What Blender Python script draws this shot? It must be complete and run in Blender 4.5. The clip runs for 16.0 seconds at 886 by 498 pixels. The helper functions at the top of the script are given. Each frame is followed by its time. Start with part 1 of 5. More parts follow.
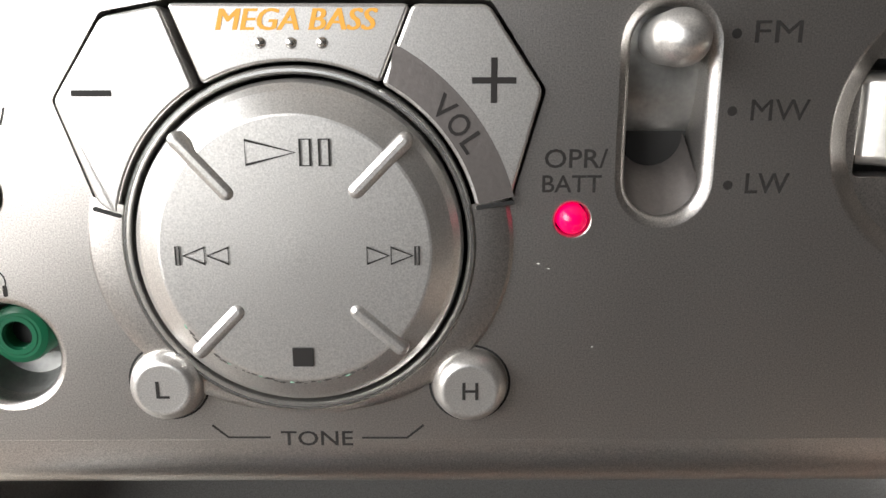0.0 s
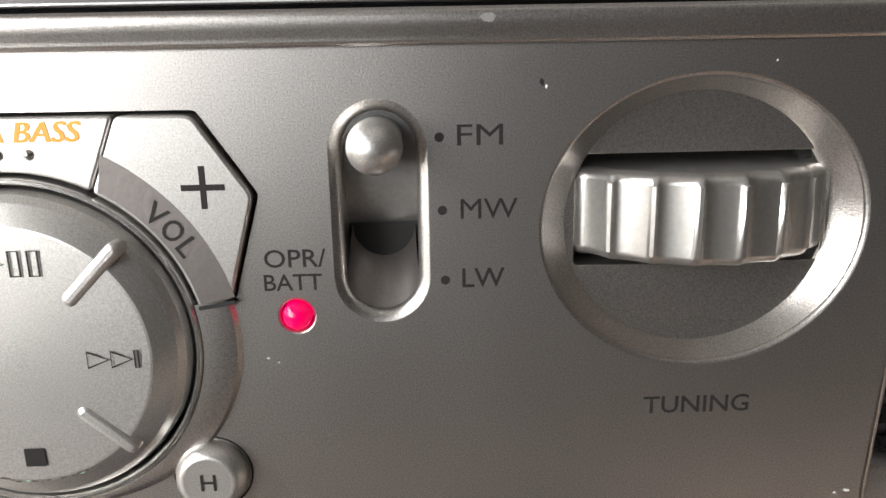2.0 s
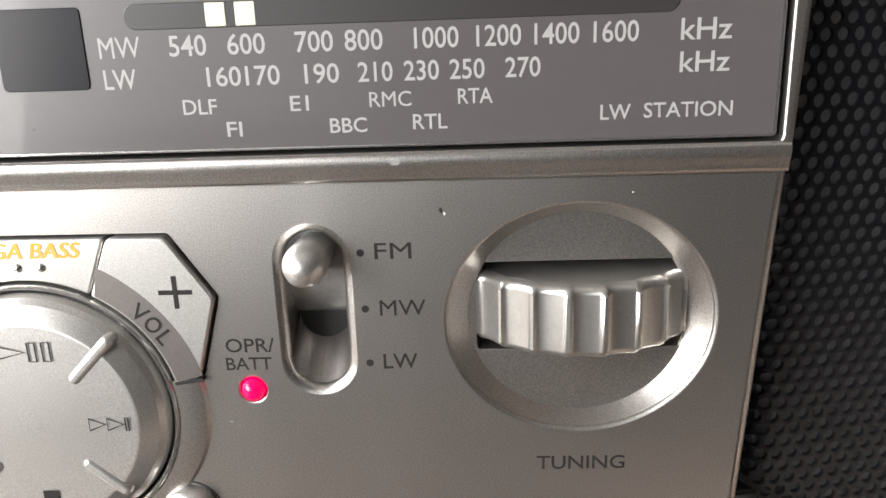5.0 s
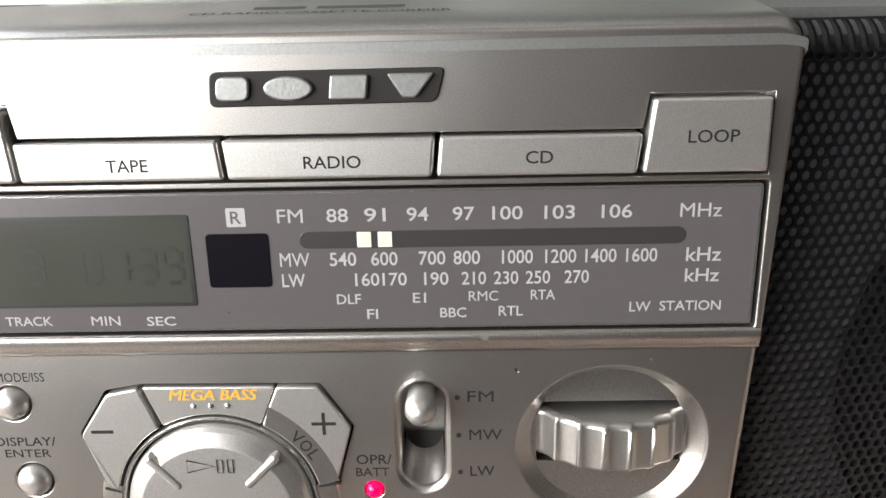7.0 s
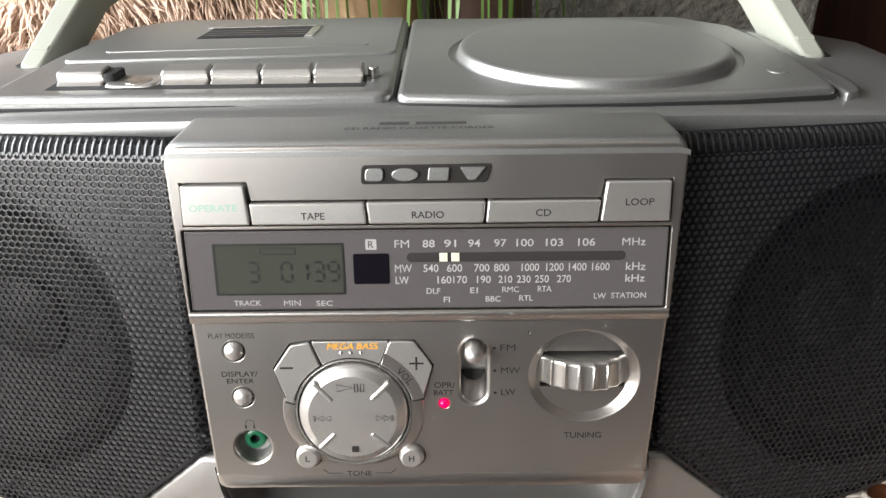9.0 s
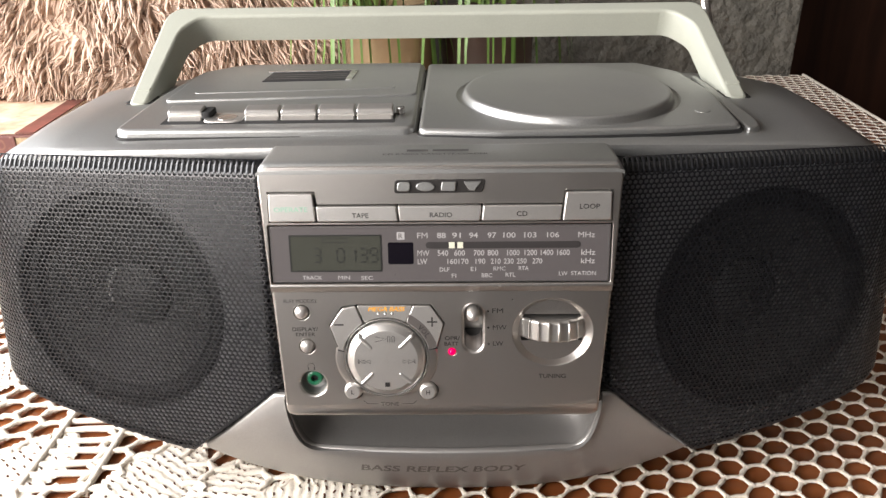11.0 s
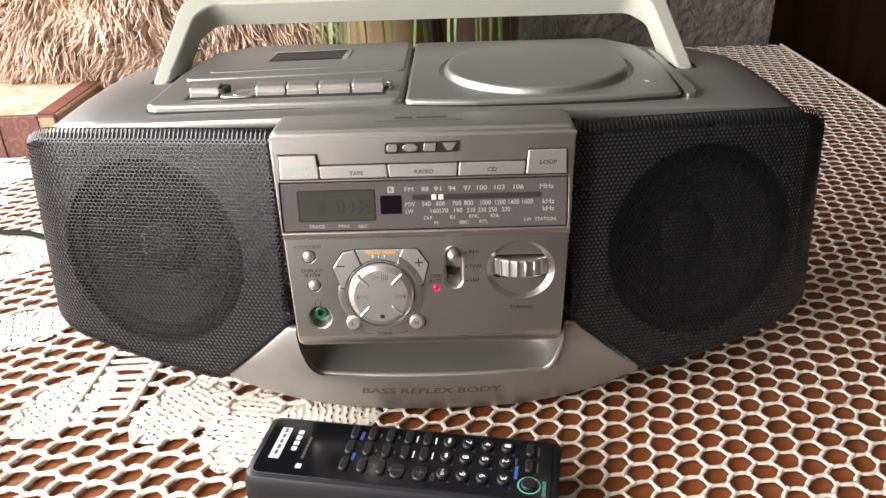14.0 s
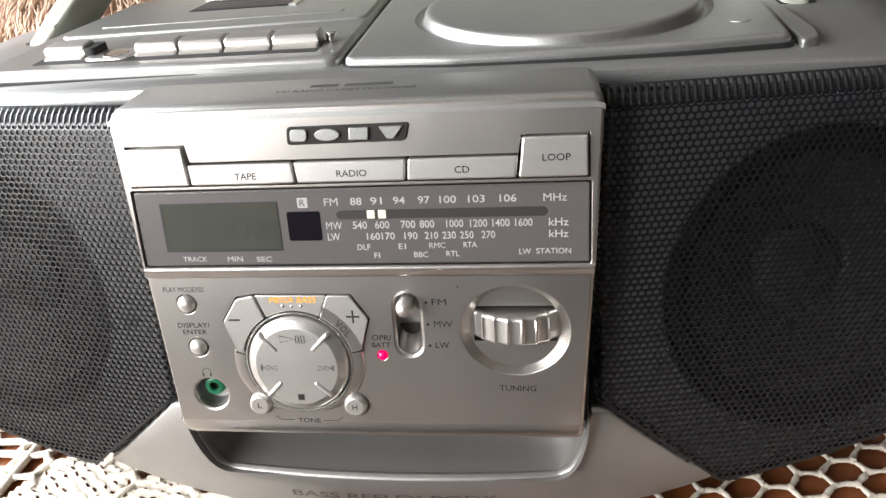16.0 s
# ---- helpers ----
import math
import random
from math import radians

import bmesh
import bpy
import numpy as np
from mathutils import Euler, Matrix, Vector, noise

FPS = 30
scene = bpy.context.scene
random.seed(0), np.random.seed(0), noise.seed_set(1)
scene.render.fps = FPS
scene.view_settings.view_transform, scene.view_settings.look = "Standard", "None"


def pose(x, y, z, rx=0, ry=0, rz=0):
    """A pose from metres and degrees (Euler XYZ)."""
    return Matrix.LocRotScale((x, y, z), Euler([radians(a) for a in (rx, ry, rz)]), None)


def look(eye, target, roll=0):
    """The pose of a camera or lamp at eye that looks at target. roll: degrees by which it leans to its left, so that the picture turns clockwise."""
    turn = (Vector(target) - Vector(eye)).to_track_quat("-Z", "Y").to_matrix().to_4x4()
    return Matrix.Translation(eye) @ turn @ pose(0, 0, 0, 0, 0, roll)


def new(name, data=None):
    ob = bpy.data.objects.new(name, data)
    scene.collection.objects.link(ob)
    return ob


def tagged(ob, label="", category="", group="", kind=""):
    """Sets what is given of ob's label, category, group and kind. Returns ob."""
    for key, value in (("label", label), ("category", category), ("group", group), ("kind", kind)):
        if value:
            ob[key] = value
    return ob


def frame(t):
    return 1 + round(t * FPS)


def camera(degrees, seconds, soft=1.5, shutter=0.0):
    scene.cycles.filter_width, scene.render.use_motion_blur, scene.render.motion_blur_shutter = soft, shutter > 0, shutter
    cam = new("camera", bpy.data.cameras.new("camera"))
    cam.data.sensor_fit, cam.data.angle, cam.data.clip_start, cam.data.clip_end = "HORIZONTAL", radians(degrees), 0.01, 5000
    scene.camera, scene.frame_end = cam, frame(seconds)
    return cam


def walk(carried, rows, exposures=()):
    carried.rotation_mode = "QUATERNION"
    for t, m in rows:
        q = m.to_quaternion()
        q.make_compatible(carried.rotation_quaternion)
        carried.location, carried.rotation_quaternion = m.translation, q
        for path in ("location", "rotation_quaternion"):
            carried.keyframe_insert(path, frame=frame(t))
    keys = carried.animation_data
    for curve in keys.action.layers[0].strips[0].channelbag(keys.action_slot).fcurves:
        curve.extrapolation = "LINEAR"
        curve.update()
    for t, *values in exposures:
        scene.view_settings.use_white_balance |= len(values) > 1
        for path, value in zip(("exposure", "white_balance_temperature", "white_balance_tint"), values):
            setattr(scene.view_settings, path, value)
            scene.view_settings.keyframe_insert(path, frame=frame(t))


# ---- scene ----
cam = camera(60.0, 16.0)
PATH = [
    (0.0, -0.0097, -0.0657, 0.1346, 66.33, 0.16, 0.16),
    (0.5, -0.0048, -0.0685, 0.1391, 66.14, 0.35, -0.92),
    (1.0, 0.0070, -0.0703, 0.1446, 66.07, 0.61, -1.36),
    (1.5, 0.0144, -0.0673, 0.1468, 65.51, 0.69, -1.67),
    (2.0, 0.0207, -0.0626, 0.1471, 65.23, 0.81, -1.63),
    (2.5, 0.0246, -0.0566, 0.1445, 64.94, 0.95, -1.47),
    (3.0, 0.0282, -0.0498, 0.1473, 63.28, 1.45, -0.40),
    (3.2, 0.0290, -0.0482, 0.1460, 63.15, 1.43, -0.12),
    (5.3, 0.0386, -0.0789, 0.1788, 63.81, 2.24, 1.51),
    (5.5, 0.0373, -0.0806, 0.1849, 63.90, 2.19, 1.29),
    (6.0, 0.0350, -0.0833, 0.1953, 64.08, 1.95, 1.02),
    (6.5, 0.0317, -0.0907, 0.2055, 63.88, 1.67, 1.22),
    (7.0, 0.0227, -0.1015, 0.2166, 63.40, 1.24, 0.55),
    (7.5, 0.0142, -0.1158, 0.2270, 63.30, 0.95, 0.37),
    (8.0, 0.0081, -0.1460, 0.2457, 62.91, 0.52, -0.28),
    (8.5, 0.0084, -0.1677, 0.2587, 62.57, 0.86, 0.50),
    (9.0, 0.0077, -0.1957, 0.2724, 62.71, 0.80, 0.21),
    (9.2, 0.0107, -0.2053, 0.2756, 62.53, 0.93, 0.28),
    (11.3, 0.0088, -0.3089, 0.3158, 63.88, 1.01, 1.15),
    (11.5, 0.0085, -0.3194, 0.3190, 63.87, 1.18, 1.28),
    (12.0, 0.0110, -0.3431, 0.3214, 63.30, 1.56, 1.56),
    (12.5, 0.0096, -0.3572, 0.3226, 62.48, 1.70, 1.69),
    (13.0, 0.0170, -0.3671, 0.3260, 61.88, 1.87, 1.61),
    (13.5, 0.0231, -0.3644, 0.3267, 61.82, 1.96, 1.19),
    (14.0, 0.0210, -0.3607, 0.3275, 62.05, 1.89, 0.71),
    (14.5, 0.0188, -0.3527, 0.3250, 62.37, 1.61, 0.62),
    (15.0, 0.0226, -0.3377, 0.3218, 62.31, 1.80, 0.77),
    (15.5, 0.0434, -0.2929, 0.3121, 60.92, 2.68, 2.98),
    (15.7, 0.0501, -0.2612, 0.2936, 60.22, 3.30, 3.80),
    (16.0, 0.0657, -0.2011, 0.2700, 60.63, 4.58, 6.53),
]
walk(cam, [(t, pose(x, y, z, rx, ry, rz)) for t, x, y, z, rx, ry, rz in PATH], [(0.0, -0.38, 6500, 10), (3.2, -0.25, 6500, 10), (5.3, 0.05, 6500, 10), (9.2, -0.05, 6500, 10), (11.3, -0.12, 6800, 14), (15.2, -0.12, 6800, 14), (16.0, 0.12, 6500, 11)])

# ---- world, light ----
world = bpy.data.worlds.new("world")
scene.world = world
world.use_nodes = True
wn = world.node_tree.nodes
sky = wn.new("ShaderNodeTexSky")
sky.sky_type = "NISHITA"
sky.sun_disc = False
sky.sun_elevation, sky.sun_rotation = radians(47), radians(248)
wn["Background"].inputs[1].default_value = 0.12
world.node_tree.links.new(sky.outputs[0], wn["Background"].inputs[0])
sun_data = bpy.data.lights.new("sun", "SUN")
sun_data.energy, sun_data.angle, sun_data.color = 0.6, radians(10), (1.0, 0.95, 0.88)
sun = new("sun", sun_data)
sun.matrix_basis = look((-2.2, -0.9, 2.6), (0, 0, 0))


def window_light(name, eye, target, w, h, watts, col):
    d = bpy.data.lights.new(name, "AREA")
    d.shape, d.size, d.size_y, d.energy, d.color = "RECTANGLE", w, h, watts, col
    o = new(name, d)
    o.matrix_basis = look(eye, target)
    return o


window_light("window_daylight", (-0.97, -0.80, 0.54), (0.0, 0.08, 0.12), 0.9, 0.8, 38, (1.0, 0.985, 0.96))
window_light("window_daylight_side", (-0.97, 0.14, 0.60), (-0.1, 0.14, 0.1), 1.0, 0.7, 31, (0.95, 0.98, 1.0))
window_light("south_window_daylight", (-0.60, -1.87, 0.72), (-0.60, 0.0, 0.55), 0.74, 0.9, 3.2, (1.0, 0.93, 0.85))


# ---- materials ----
def mat(name, col, rough=0.5, metal=0.0, grain=0.0, gscale=900.0, bump=0.0, bscale=None, var=None, vscale=60.0, coat=0.0, emit=None, spec=None, trans=0.0, relief=0.0004):
    """A principled material with grain at two scales and fine relief."""
    m = bpy.data.materials.new(name)
    m.use_nodes = True
    nt = m.node_tree
    b = nt.nodes["Principled BSDF"]
    b.inputs["Roughness"].default_value, b.inputs["Metallic"].default_value = rough, metal
    b.inputs["Base Color"].default_value = (*col, 1)
    b.inputs["Coat Weight"].default_value = coat
    b.inputs["Transmission Weight"].default_value = trans
    if spec is not None:
        b.inputs["Specular IOR Level"].default_value = spec
    if emit:
        b.inputs["Emission Color"].default_value = (*emit[0], 1)
        b.inputs["Emission Strength"].default_value = emit[1]
    tc = nt.nodes.new("ShaderNodeTexCoord")
    if grain or var:
        fine, broad = nt.nodes.new("ShaderNodeTexNoise"), nt.nodes.new("ShaderNodeTexNoise")
        fine.inputs["Scale"].default_value, fine.inputs["Detail"].default_value = gscale, 4
        broad.inputs["Scale"].default_value, broad.inputs["Detail"].default_value = vscale, 5
        for n in (fine, broad):
            nt.links.new(tc.outputs["Object"], n.inputs["Vector"])
        mixn = nt.nodes.new("ShaderNodeMix")
        mixn.data_type = "RGBA"
        other = var or tuple(c * 0.8 for c in col)
        mixn.inputs["A"].default_value, mixn.inputs["B"].default_value = (*col, 1), (*other, 1)
        ramp = nt.nodes.new("ShaderNodeMapRange")
        ramp.inputs["From Min"].default_value, ramp.inputs["From Max"].default_value = 0.35, 0.7
        nt.links.new(broad.outputs["Fac"], ramp.inputs["Value"])
        nt.links.new(ramp.outputs["Result"], mixn.inputs["Factor"])
        hsv = nt.nodes.new("ShaderNodeHueSaturation")
        amp = nt.nodes.new("ShaderNodeMapRange")
        amp.inputs["From Min"].default_value, amp.inputs["From Max"].default_value = 0.25, 0.75
        amp.inputs["To Min"].default_value, amp.inputs["To Max"].default_value = 1 - grain, 1 + grain
        nt.links.new(fine.outputs["Fac"], amp.inputs["Value"])
        nt.links.new(amp.outputs["Result"], hsv.inputs["Value"])
        nt.links.new(mixn.outputs["Result"], hsv.inputs["Color"])
        nt.links.new(hsv.outputs["Color"], b.inputs["Base Color"])
        rr = nt.nodes.new("ShaderNodeMapRange")
        rr.inputs["To Min"].default_value, rr.inputs["To Max"].default_value = max(0.03, rough - 0.08), min(1, rough + 0.08)
        nt.links.new(broad.outputs["Fac"], rr.inputs["Value"])
        nt.links.new(rr.outputs["Result"], b.inputs["Roughness"])
    if bump:
        bn, bt = nt.nodes.new("ShaderNodeBump"), nt.nodes.new("ShaderNodeTexNoise")
        bt.inputs["Scale"].default_value, bt.inputs["Detail"].default_value = bscale or gscale, 3
        bn.inputs["Strength"].default_value, bn.inputs["Distance"].default_value = bump, relief
        nt.links.new(tc.outputs["Object"], bt.inputs["Vector"])
        nt.links.new(bt.outputs["Fac"], bn.inputs["Height"])
        nt.links.new(bn.outputs["Normal"], b.inputs["Normal"])
    return m


SILVER = mat("silver_paint", (0.512, 0.488, 0.464), 0.31, 0.95, 0.34, 5200, 0.10, 5200, (0.48, 0.457, 0.434), 25)
SHELL = mat("shell_silver_paint", (0.355, 0.36, 0.35), 0.38, 0.80, 0.12, 1600, 0.12, 1300, (0.34, 0.34, 0.335), 18)
BUTTON = mat("light_silver_paint", (0.68, 0.662, 0.64), 0.34, 0.85, 0.22, 5200, 0.07, 5200, (0.57, 0.555, 0.53), 30)
BASEM = mat("base_silver_paint", (0.36, 0.35, 0.337), 0.46, 0.8, 0.22, 4200, 0.07, 2600, (0.33, 0.32, 0.31), 25)
WHEEL = mat("wheel_metal", (0.62, 0.60, 0.57), 0.31, 0.9, 0.08, 1800, 0.05, 1500)
DISPP = mat("grey_white_print", (0.38, 0.37, 0.368), 0.5)
DUST = mat("pale_dust", (0.55, 0.53, 0.50), 0.8)
DARKGLASS = mat("smoky_plastic", (0.02, 0.02, 0.023), 0.45, spec=0.12)
# dark arc and window lines; on the slot scoop this tone paints shade
BAND = mat("dark_silver_and_slot_shade", (0.22, 0.20, 0.19), 0.42, 0.8, 0.08, 1900, 0.1, 1500)
CHROME = mat("bright_metal_paint", (0.62, 0.61, 0.59), 0.2, 0.9, 0.03, 800)
GRAPHITE = mat("graphite_print", (0.022, 0.020, 0.019), 0.6, spec=0.2)
GAP = mat("black_gap_plastic", (0.008, 0.008, 0.008), 0.7)
ORANGE = mat("orange_print", (0.75, 0.36, 0.04), 0.5)
GREENP = mat("worn_green_print", (0.28, 0.50, 0.38), 0.5)
WHITEP = mat("white_print", (0.80, 0.79, 0.77), 0.5)
WINDOW = mat("grey_brown_display_plastic", (0.095, 0.086, 0.087), 0.30, 0.0, 0.03, 600, 0, None, (0.088, 0.080, 0.081), 20, coat=0.15)
LCD = mat("lcd_glass", (0.050, 0.052, 0.043), 0.2, 0.0, 0.03, 300, 0, None, (0.050, 0.052, 0.043), 60, spec=0.4)
LCDINK = mat("lcd_segments", (0.010, 0.011, 0.010), 0.4)
IRGLASS = mat("dark_violet_filter", (0.006, 0.005, 0.008), 0.22, spec=0.2)
SLOTM = mat("scale_slot", (0.035, 0.032, 0.032), 0.35)
POINTER = mat("cream_pointer", (0.66, 0.66, 0.53), 0.4)
LEDM = mat("red_lens", (0.55, 0.0, 0.06), 0.15, emit=((1.0, 0.0, 0.10), 0.9))
JACKG = mat("green_plastic", (0.010, 0.115, 0.055), 0.3, 0, 0.05, 700)
GRILLE = mat("dark_grille_metal", (0.007, 0.0075, 0.0095), 0.30, 0.0, 0.08, 900, spec=0.5)
BAFFLE = mat("grey_baffle", (0.19, 0.19, 0.195), 0.7)
CONE = mat("paper_cone", (0.08, 0.08, 0.077), 0.5, 0, 0.2, 200)
RUBBER = mat("black_rubber", (0.018, 0.018, 0.018), 0.5)
HANDLE = mat("grey_green_plastic", (0.36, 0.37, 0.315), 0.5, 0.0, 0.04, 900, 0.1, 900, (0.33, 0.34, 0.29), 20)
REMOTE = mat("black_remote_plastic", (0.004, 0.0045, 0.006), 0.16, 0, 0.08, 900, 0.06, 900)
REMOTES = mat("dark_grey_remote_side", (0.009, 0.010, 0.013), 0.36, 0, 0.08, 900, 0.08, 900)
PLATE = mat("silver_label_foil", (0.62, 0.64, 0.64), 0.45, 0.2, 0.1, 500)
RBUTTON = mat("rubber_button", (0.010, 0.0105, 0.012), 0.36)
EMBOSS = mat("dark_relief_paint", (0.15, 0.14, 0.13), 0.45, 0.6, 0.1, 1500)
FADED = mat("faded_grey_print", (0.05, 0.047, 0.045), 0.6)
BLUEP = mat("blue_print", (0.05, 0.08, 0.35), 0.5)
TURQ = mat("turquoise_print", (0.10, 0.42, 0.33), 0.5)
COTTON = mat("cream_cotton", (0.77, 0.70, 0.61), 0.85, 0, 0.10, 700, 0.6, 1400, (0.66, 0.60, 0.51), 40)
FUR = mat("pinkish_brown_fur", (0.62, 0.475, 0.385), 0.9, 0, 0.12, 90, 0, None, (0.50, 0.365, 0.28), 14, spec=0.2)
LEAF = mat("green_leaf", (0.085, 0.17, 0.030), 0.45, 0, 0.12, 60, 0, None, (0.13, 0.20, 0.05), 15)
BRONZE = mat("bronze_glaze", (0.36, 0.26, 0.15), 0.25, 0.5, 0.08, 60, 0, None, (0.25, 0.17, 0.1), 12)
DARKPOT = mat("brown_pot", (0.055, 0.032, 0.022), 0.5, 0, 0.1, 60)
STONE = mat("grey_rough_plaster", (0.15, 0.14, 0.118), 0.85, 0, 0.25, 120, 1.0, 55, (0.09, 0.085, 0.072), 30, relief=0.012)
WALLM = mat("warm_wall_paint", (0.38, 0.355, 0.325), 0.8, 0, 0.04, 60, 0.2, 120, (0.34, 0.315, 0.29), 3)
# for walls added to close the room, darkened so they bounce little light
WALLD = mat("low_bounce_wall_brown", (0.075, 0.064, 0.055), 0.8, 0, 0.04, 60, 0.2, 120, (0.062, 0.054, 0.046), 3)
CEIL = mat("ceiling_paint", (0.78, 0.76, 0.73), 0.85, 0, 0.03, 40, 0, None, (0.74, 0.72, 0.69), 2)
CREAM = mat("cream_cover", (0.64, 0.51, 0.38), 0.6, 0, 0.22, 110, 0.2, 200, (0.44, 0.26, 0.17), 26)
REDC = mat("dark_red_leather", (0.19, 0.06, 0.045), 0.55, 0, 0.2, 90, 0.3, 300, (0.10, 0.04, 0.03), 40)
GOLDP = mat("gold_stamp", (0.42, 0.26, 0.10), 0.4, 0.3)
PAGES = mat("book_pages", (0.30, 0.21, 0.14), 0.8, 0, 0.1, 300)
CABLE = mat("black_cable", (0.010, 0.012, 0.010), 0.75, spec=0.15)


def wood(name, a, b, rough, scale=(3, 30, 30)):
    m = bpy.data.materials.new(name)
    m.use_nodes = True
    nt = m.node_tree
    p = nt.nodes["Principled BSDF"]
    tc, mp, nz, rmp = (nt.nodes.new(k) for k in ("ShaderNodeTexCoord", "ShaderNodeMapping", "ShaderNodeTexNoise", "ShaderNodeValToRGB"))
    mp.inputs["Scale"].default_value = scale
    nz.inputs["Scale"].default_value, nz.inputs["Detail"].default_value, nz.inputs["Distortion"].default_value = 3, 8, 0.6
    rmp.color_ramp.elements[0].position, rmp.color_ramp.elements[1].position = 0.3, 0.72
    rmp.color_ramp.elements[0].color, rmp.color_ramp.elements[1].color = (*a, 1), (*b, 1)
    nt.links.new(tc.outputs["Object"], mp.inputs[0])
    nt.links.new(mp.outputs[0], nz.inputs["Vector"])
    nt.links.new(nz.outputs["Fac"], rmp.inputs[0])
    nt.links.new(rmp.outputs[0], p.inputs["Base Color"])
    p.inputs["Roughness"].default_value = rough
    return m


def stamped(name, ground, gold, scale, lo, hi):
    """Leather with a worn gold pattern of small rosettes."""
    m = mat(name, ground, 0.55, 0, 0.2, 90, 0.3, 300)
    nt = m.node_tree
    p = nt.nodes["Principled BSDF"]
    tc, vo, wv, ramp, mx, nz = (nt.nodes.new(k) for k in ("ShaderNodeTexCoord", "ShaderNodeTexVoronoi", "ShaderNodeMath", "ShaderNodeMapRange", "ShaderNodeMix", "ShaderNodeTexNoise"))
    vo.inputs["Scale"].default_value, vo.inputs["Randomness"].default_value = scale, 0.45
    wv.operation = "PINGPONG"
    wv.inputs[1].default_value = 0.16
    ramp.inputs["From Min"].default_value, ramp.inputs["From Max"].default_value = lo, hi
    nz.inputs["Scale"].default_value, nz.inputs["Detail"].default_value = scale * 2.0, 6
    mul = nt.nodes.new("ShaderNodeMath")
    mul.operation = "MULTIPLY"
    mx.data_type = "RGBA"
    mx.inputs["A"].default_value, mx.inputs["B"].default_value = (*ground, 1), (*gold, 1)
    nt.links.new(tc.outputs["Object"], vo.inputs["Vector"])
    nt.links.new(tc.outputs["Object"], nz.inputs["Vector"])
    nt.links.new(vo.outputs["Distance"], wv.inputs[0])
    nt.links.new(wv.outputs[0], ramp.inputs["Value"])
    nt.links.new(ramp.outputs["Result"], mul.inputs[0])
    nt.links.new(nz.outputs["Fac"], mul.inputs[1])
    nt.links.new(mul.outputs[0], mx.inputs["Factor"])
    nt.links.new(mx.outputs["Result"], p.inputs["Base Color"])
    return m


SPINE = stamped("red_leather_gold_rosettes", (0.11, 0.034, 0.028), (0.20, 0.10, 0.055), 75, 0.07, 0.15)
LABELC = stamped("beige_leather_label", (0.34, 0.25, 0.14), (0.16, 0.09, 0.06), 110, 0.05, 0.12)

TABLE = wood("reddish_brown_wood", (0.145, 0.039, 0.010), (0.255, 0.076, 0.019), 0.36, (2, 22, 22))
DARKWOOD = wood("dark_brown_wood", (0.032, 0.013, 0.008), (0.075, 0.030, 0.018), 0.35, (14, 14, 1.2))
# floor tones also kept dark to hold down bounce light
FLOORW = wood("brown_floor_boards", (0.06, 0.03, 0.016), (0.10, 0.055, 0.03), 0.4, (2, 20, 20))

# ---- mesh tools: shapes are given in millimetres ----
MM = 0.001
FRONT = pose(0, 0, 0.0031, -10, 0, 0)  # the front panel leans back by ten degrees


def finish(bm, name, material, angle=35, scale=MM):
    bmesh.ops.recalc_face_normals(bm, faces=bm.faces)
    bmesh.ops.triangulate(bm, faces=[f for f in bm.faces if len(f.verts) > 6], ngon_method="BEAUTY")
    if scale != 1:
        bmesh.ops.scale(bm, vec=(scale,) * 3, verts=bm.verts)
    me = bpy.data.meshes.new(name)
    bm.to_mesh(me)
    bm.free()
    me.materials.append(material)
    me.polygons.foreach_set("use_smooth", [True] * len(me.polygons))
    me.set_sharp_from_angle(angle=radians(angle))
    for p in me.polygons:
        if p.loop_total > 6 or max(abs(c) for c in p.normal) > 0.99995:
            p.use_smooth = False
    return me


def part(name, bm, material, parent=None, label="", m=None, angle=35, scale=MM):
    ob = new(name, finish(bm, name, material, angle, scale))
    ob.parent = parent
    if m is not None:
        ob.matrix_basis = m
    return tagged(ob, label)


def raw(name, verts, faces, material, parent=None, label="", m=None, smooth=True):
    me = bpy.data.meshes.new(name)
    me.from_pydata(verts, [], faces)
    me.materials.append(material)
    me.polygons.foreach_set("use_smooth", [smooth] * len(me.polygons))
    ob = new(name, me)
    ob.parent = parent
    if m is not None:
        ob.matrix_basis = m
    return tagged(ob, label)


def circle(cx, cz, r, n=48, a0=0.0):
    return [(cx + r * math.cos(a0 + 2 * math.pi * i / n), cz + r * math.sin(a0 + 2 * math.pi * i / n)) for i in range(n)]


def stadium(cx, z0, z1, r, n=16):
    up = [(cx + r * math.cos(math.pi * i / n), z1 - r + r * math.sin(math.pi * i / n)) for i in range(n + 1)]
    dn = [(cx - r * math.cos(math.pi * i / n), z0 + r - r * math.sin(math.pi * i / n)) for i in range(n + 1)]
    return up + dn


def rounded(pts, r, n=4):
    """A polygon with rounded corners."""
    out = []
    k = len(pts)
    for i in range(k):
        p, a, b = Vector(pts[i]), Vector(pts[i - 1]), Vector(pts[(i + 1) % k])
        da, db = (a - p), (b - p)
        d = min(r[i] if isinstance(r, (list, tuple)) else r, da.length * 0.45, db.length * 0.45)
        if d < 1e-6:
            out.append((p.x, p.y))
            continue
        s, e = p + da.normalized() * d, p + db.normalized() * d
        for j in range(n + 1):
            t = j / n
            q = s * (1 - t) ** 2 + p * 2 * t * (1 - t) + e * t * t
            out.append((q.x, q.y))
    return out


def rect(x0, z0, x1, z1, r=0.0):
    pts = [(x0, z0), (x1, z0), (x1, z1), (x0, z1)]
    return rounded(pts, r) if r else pts


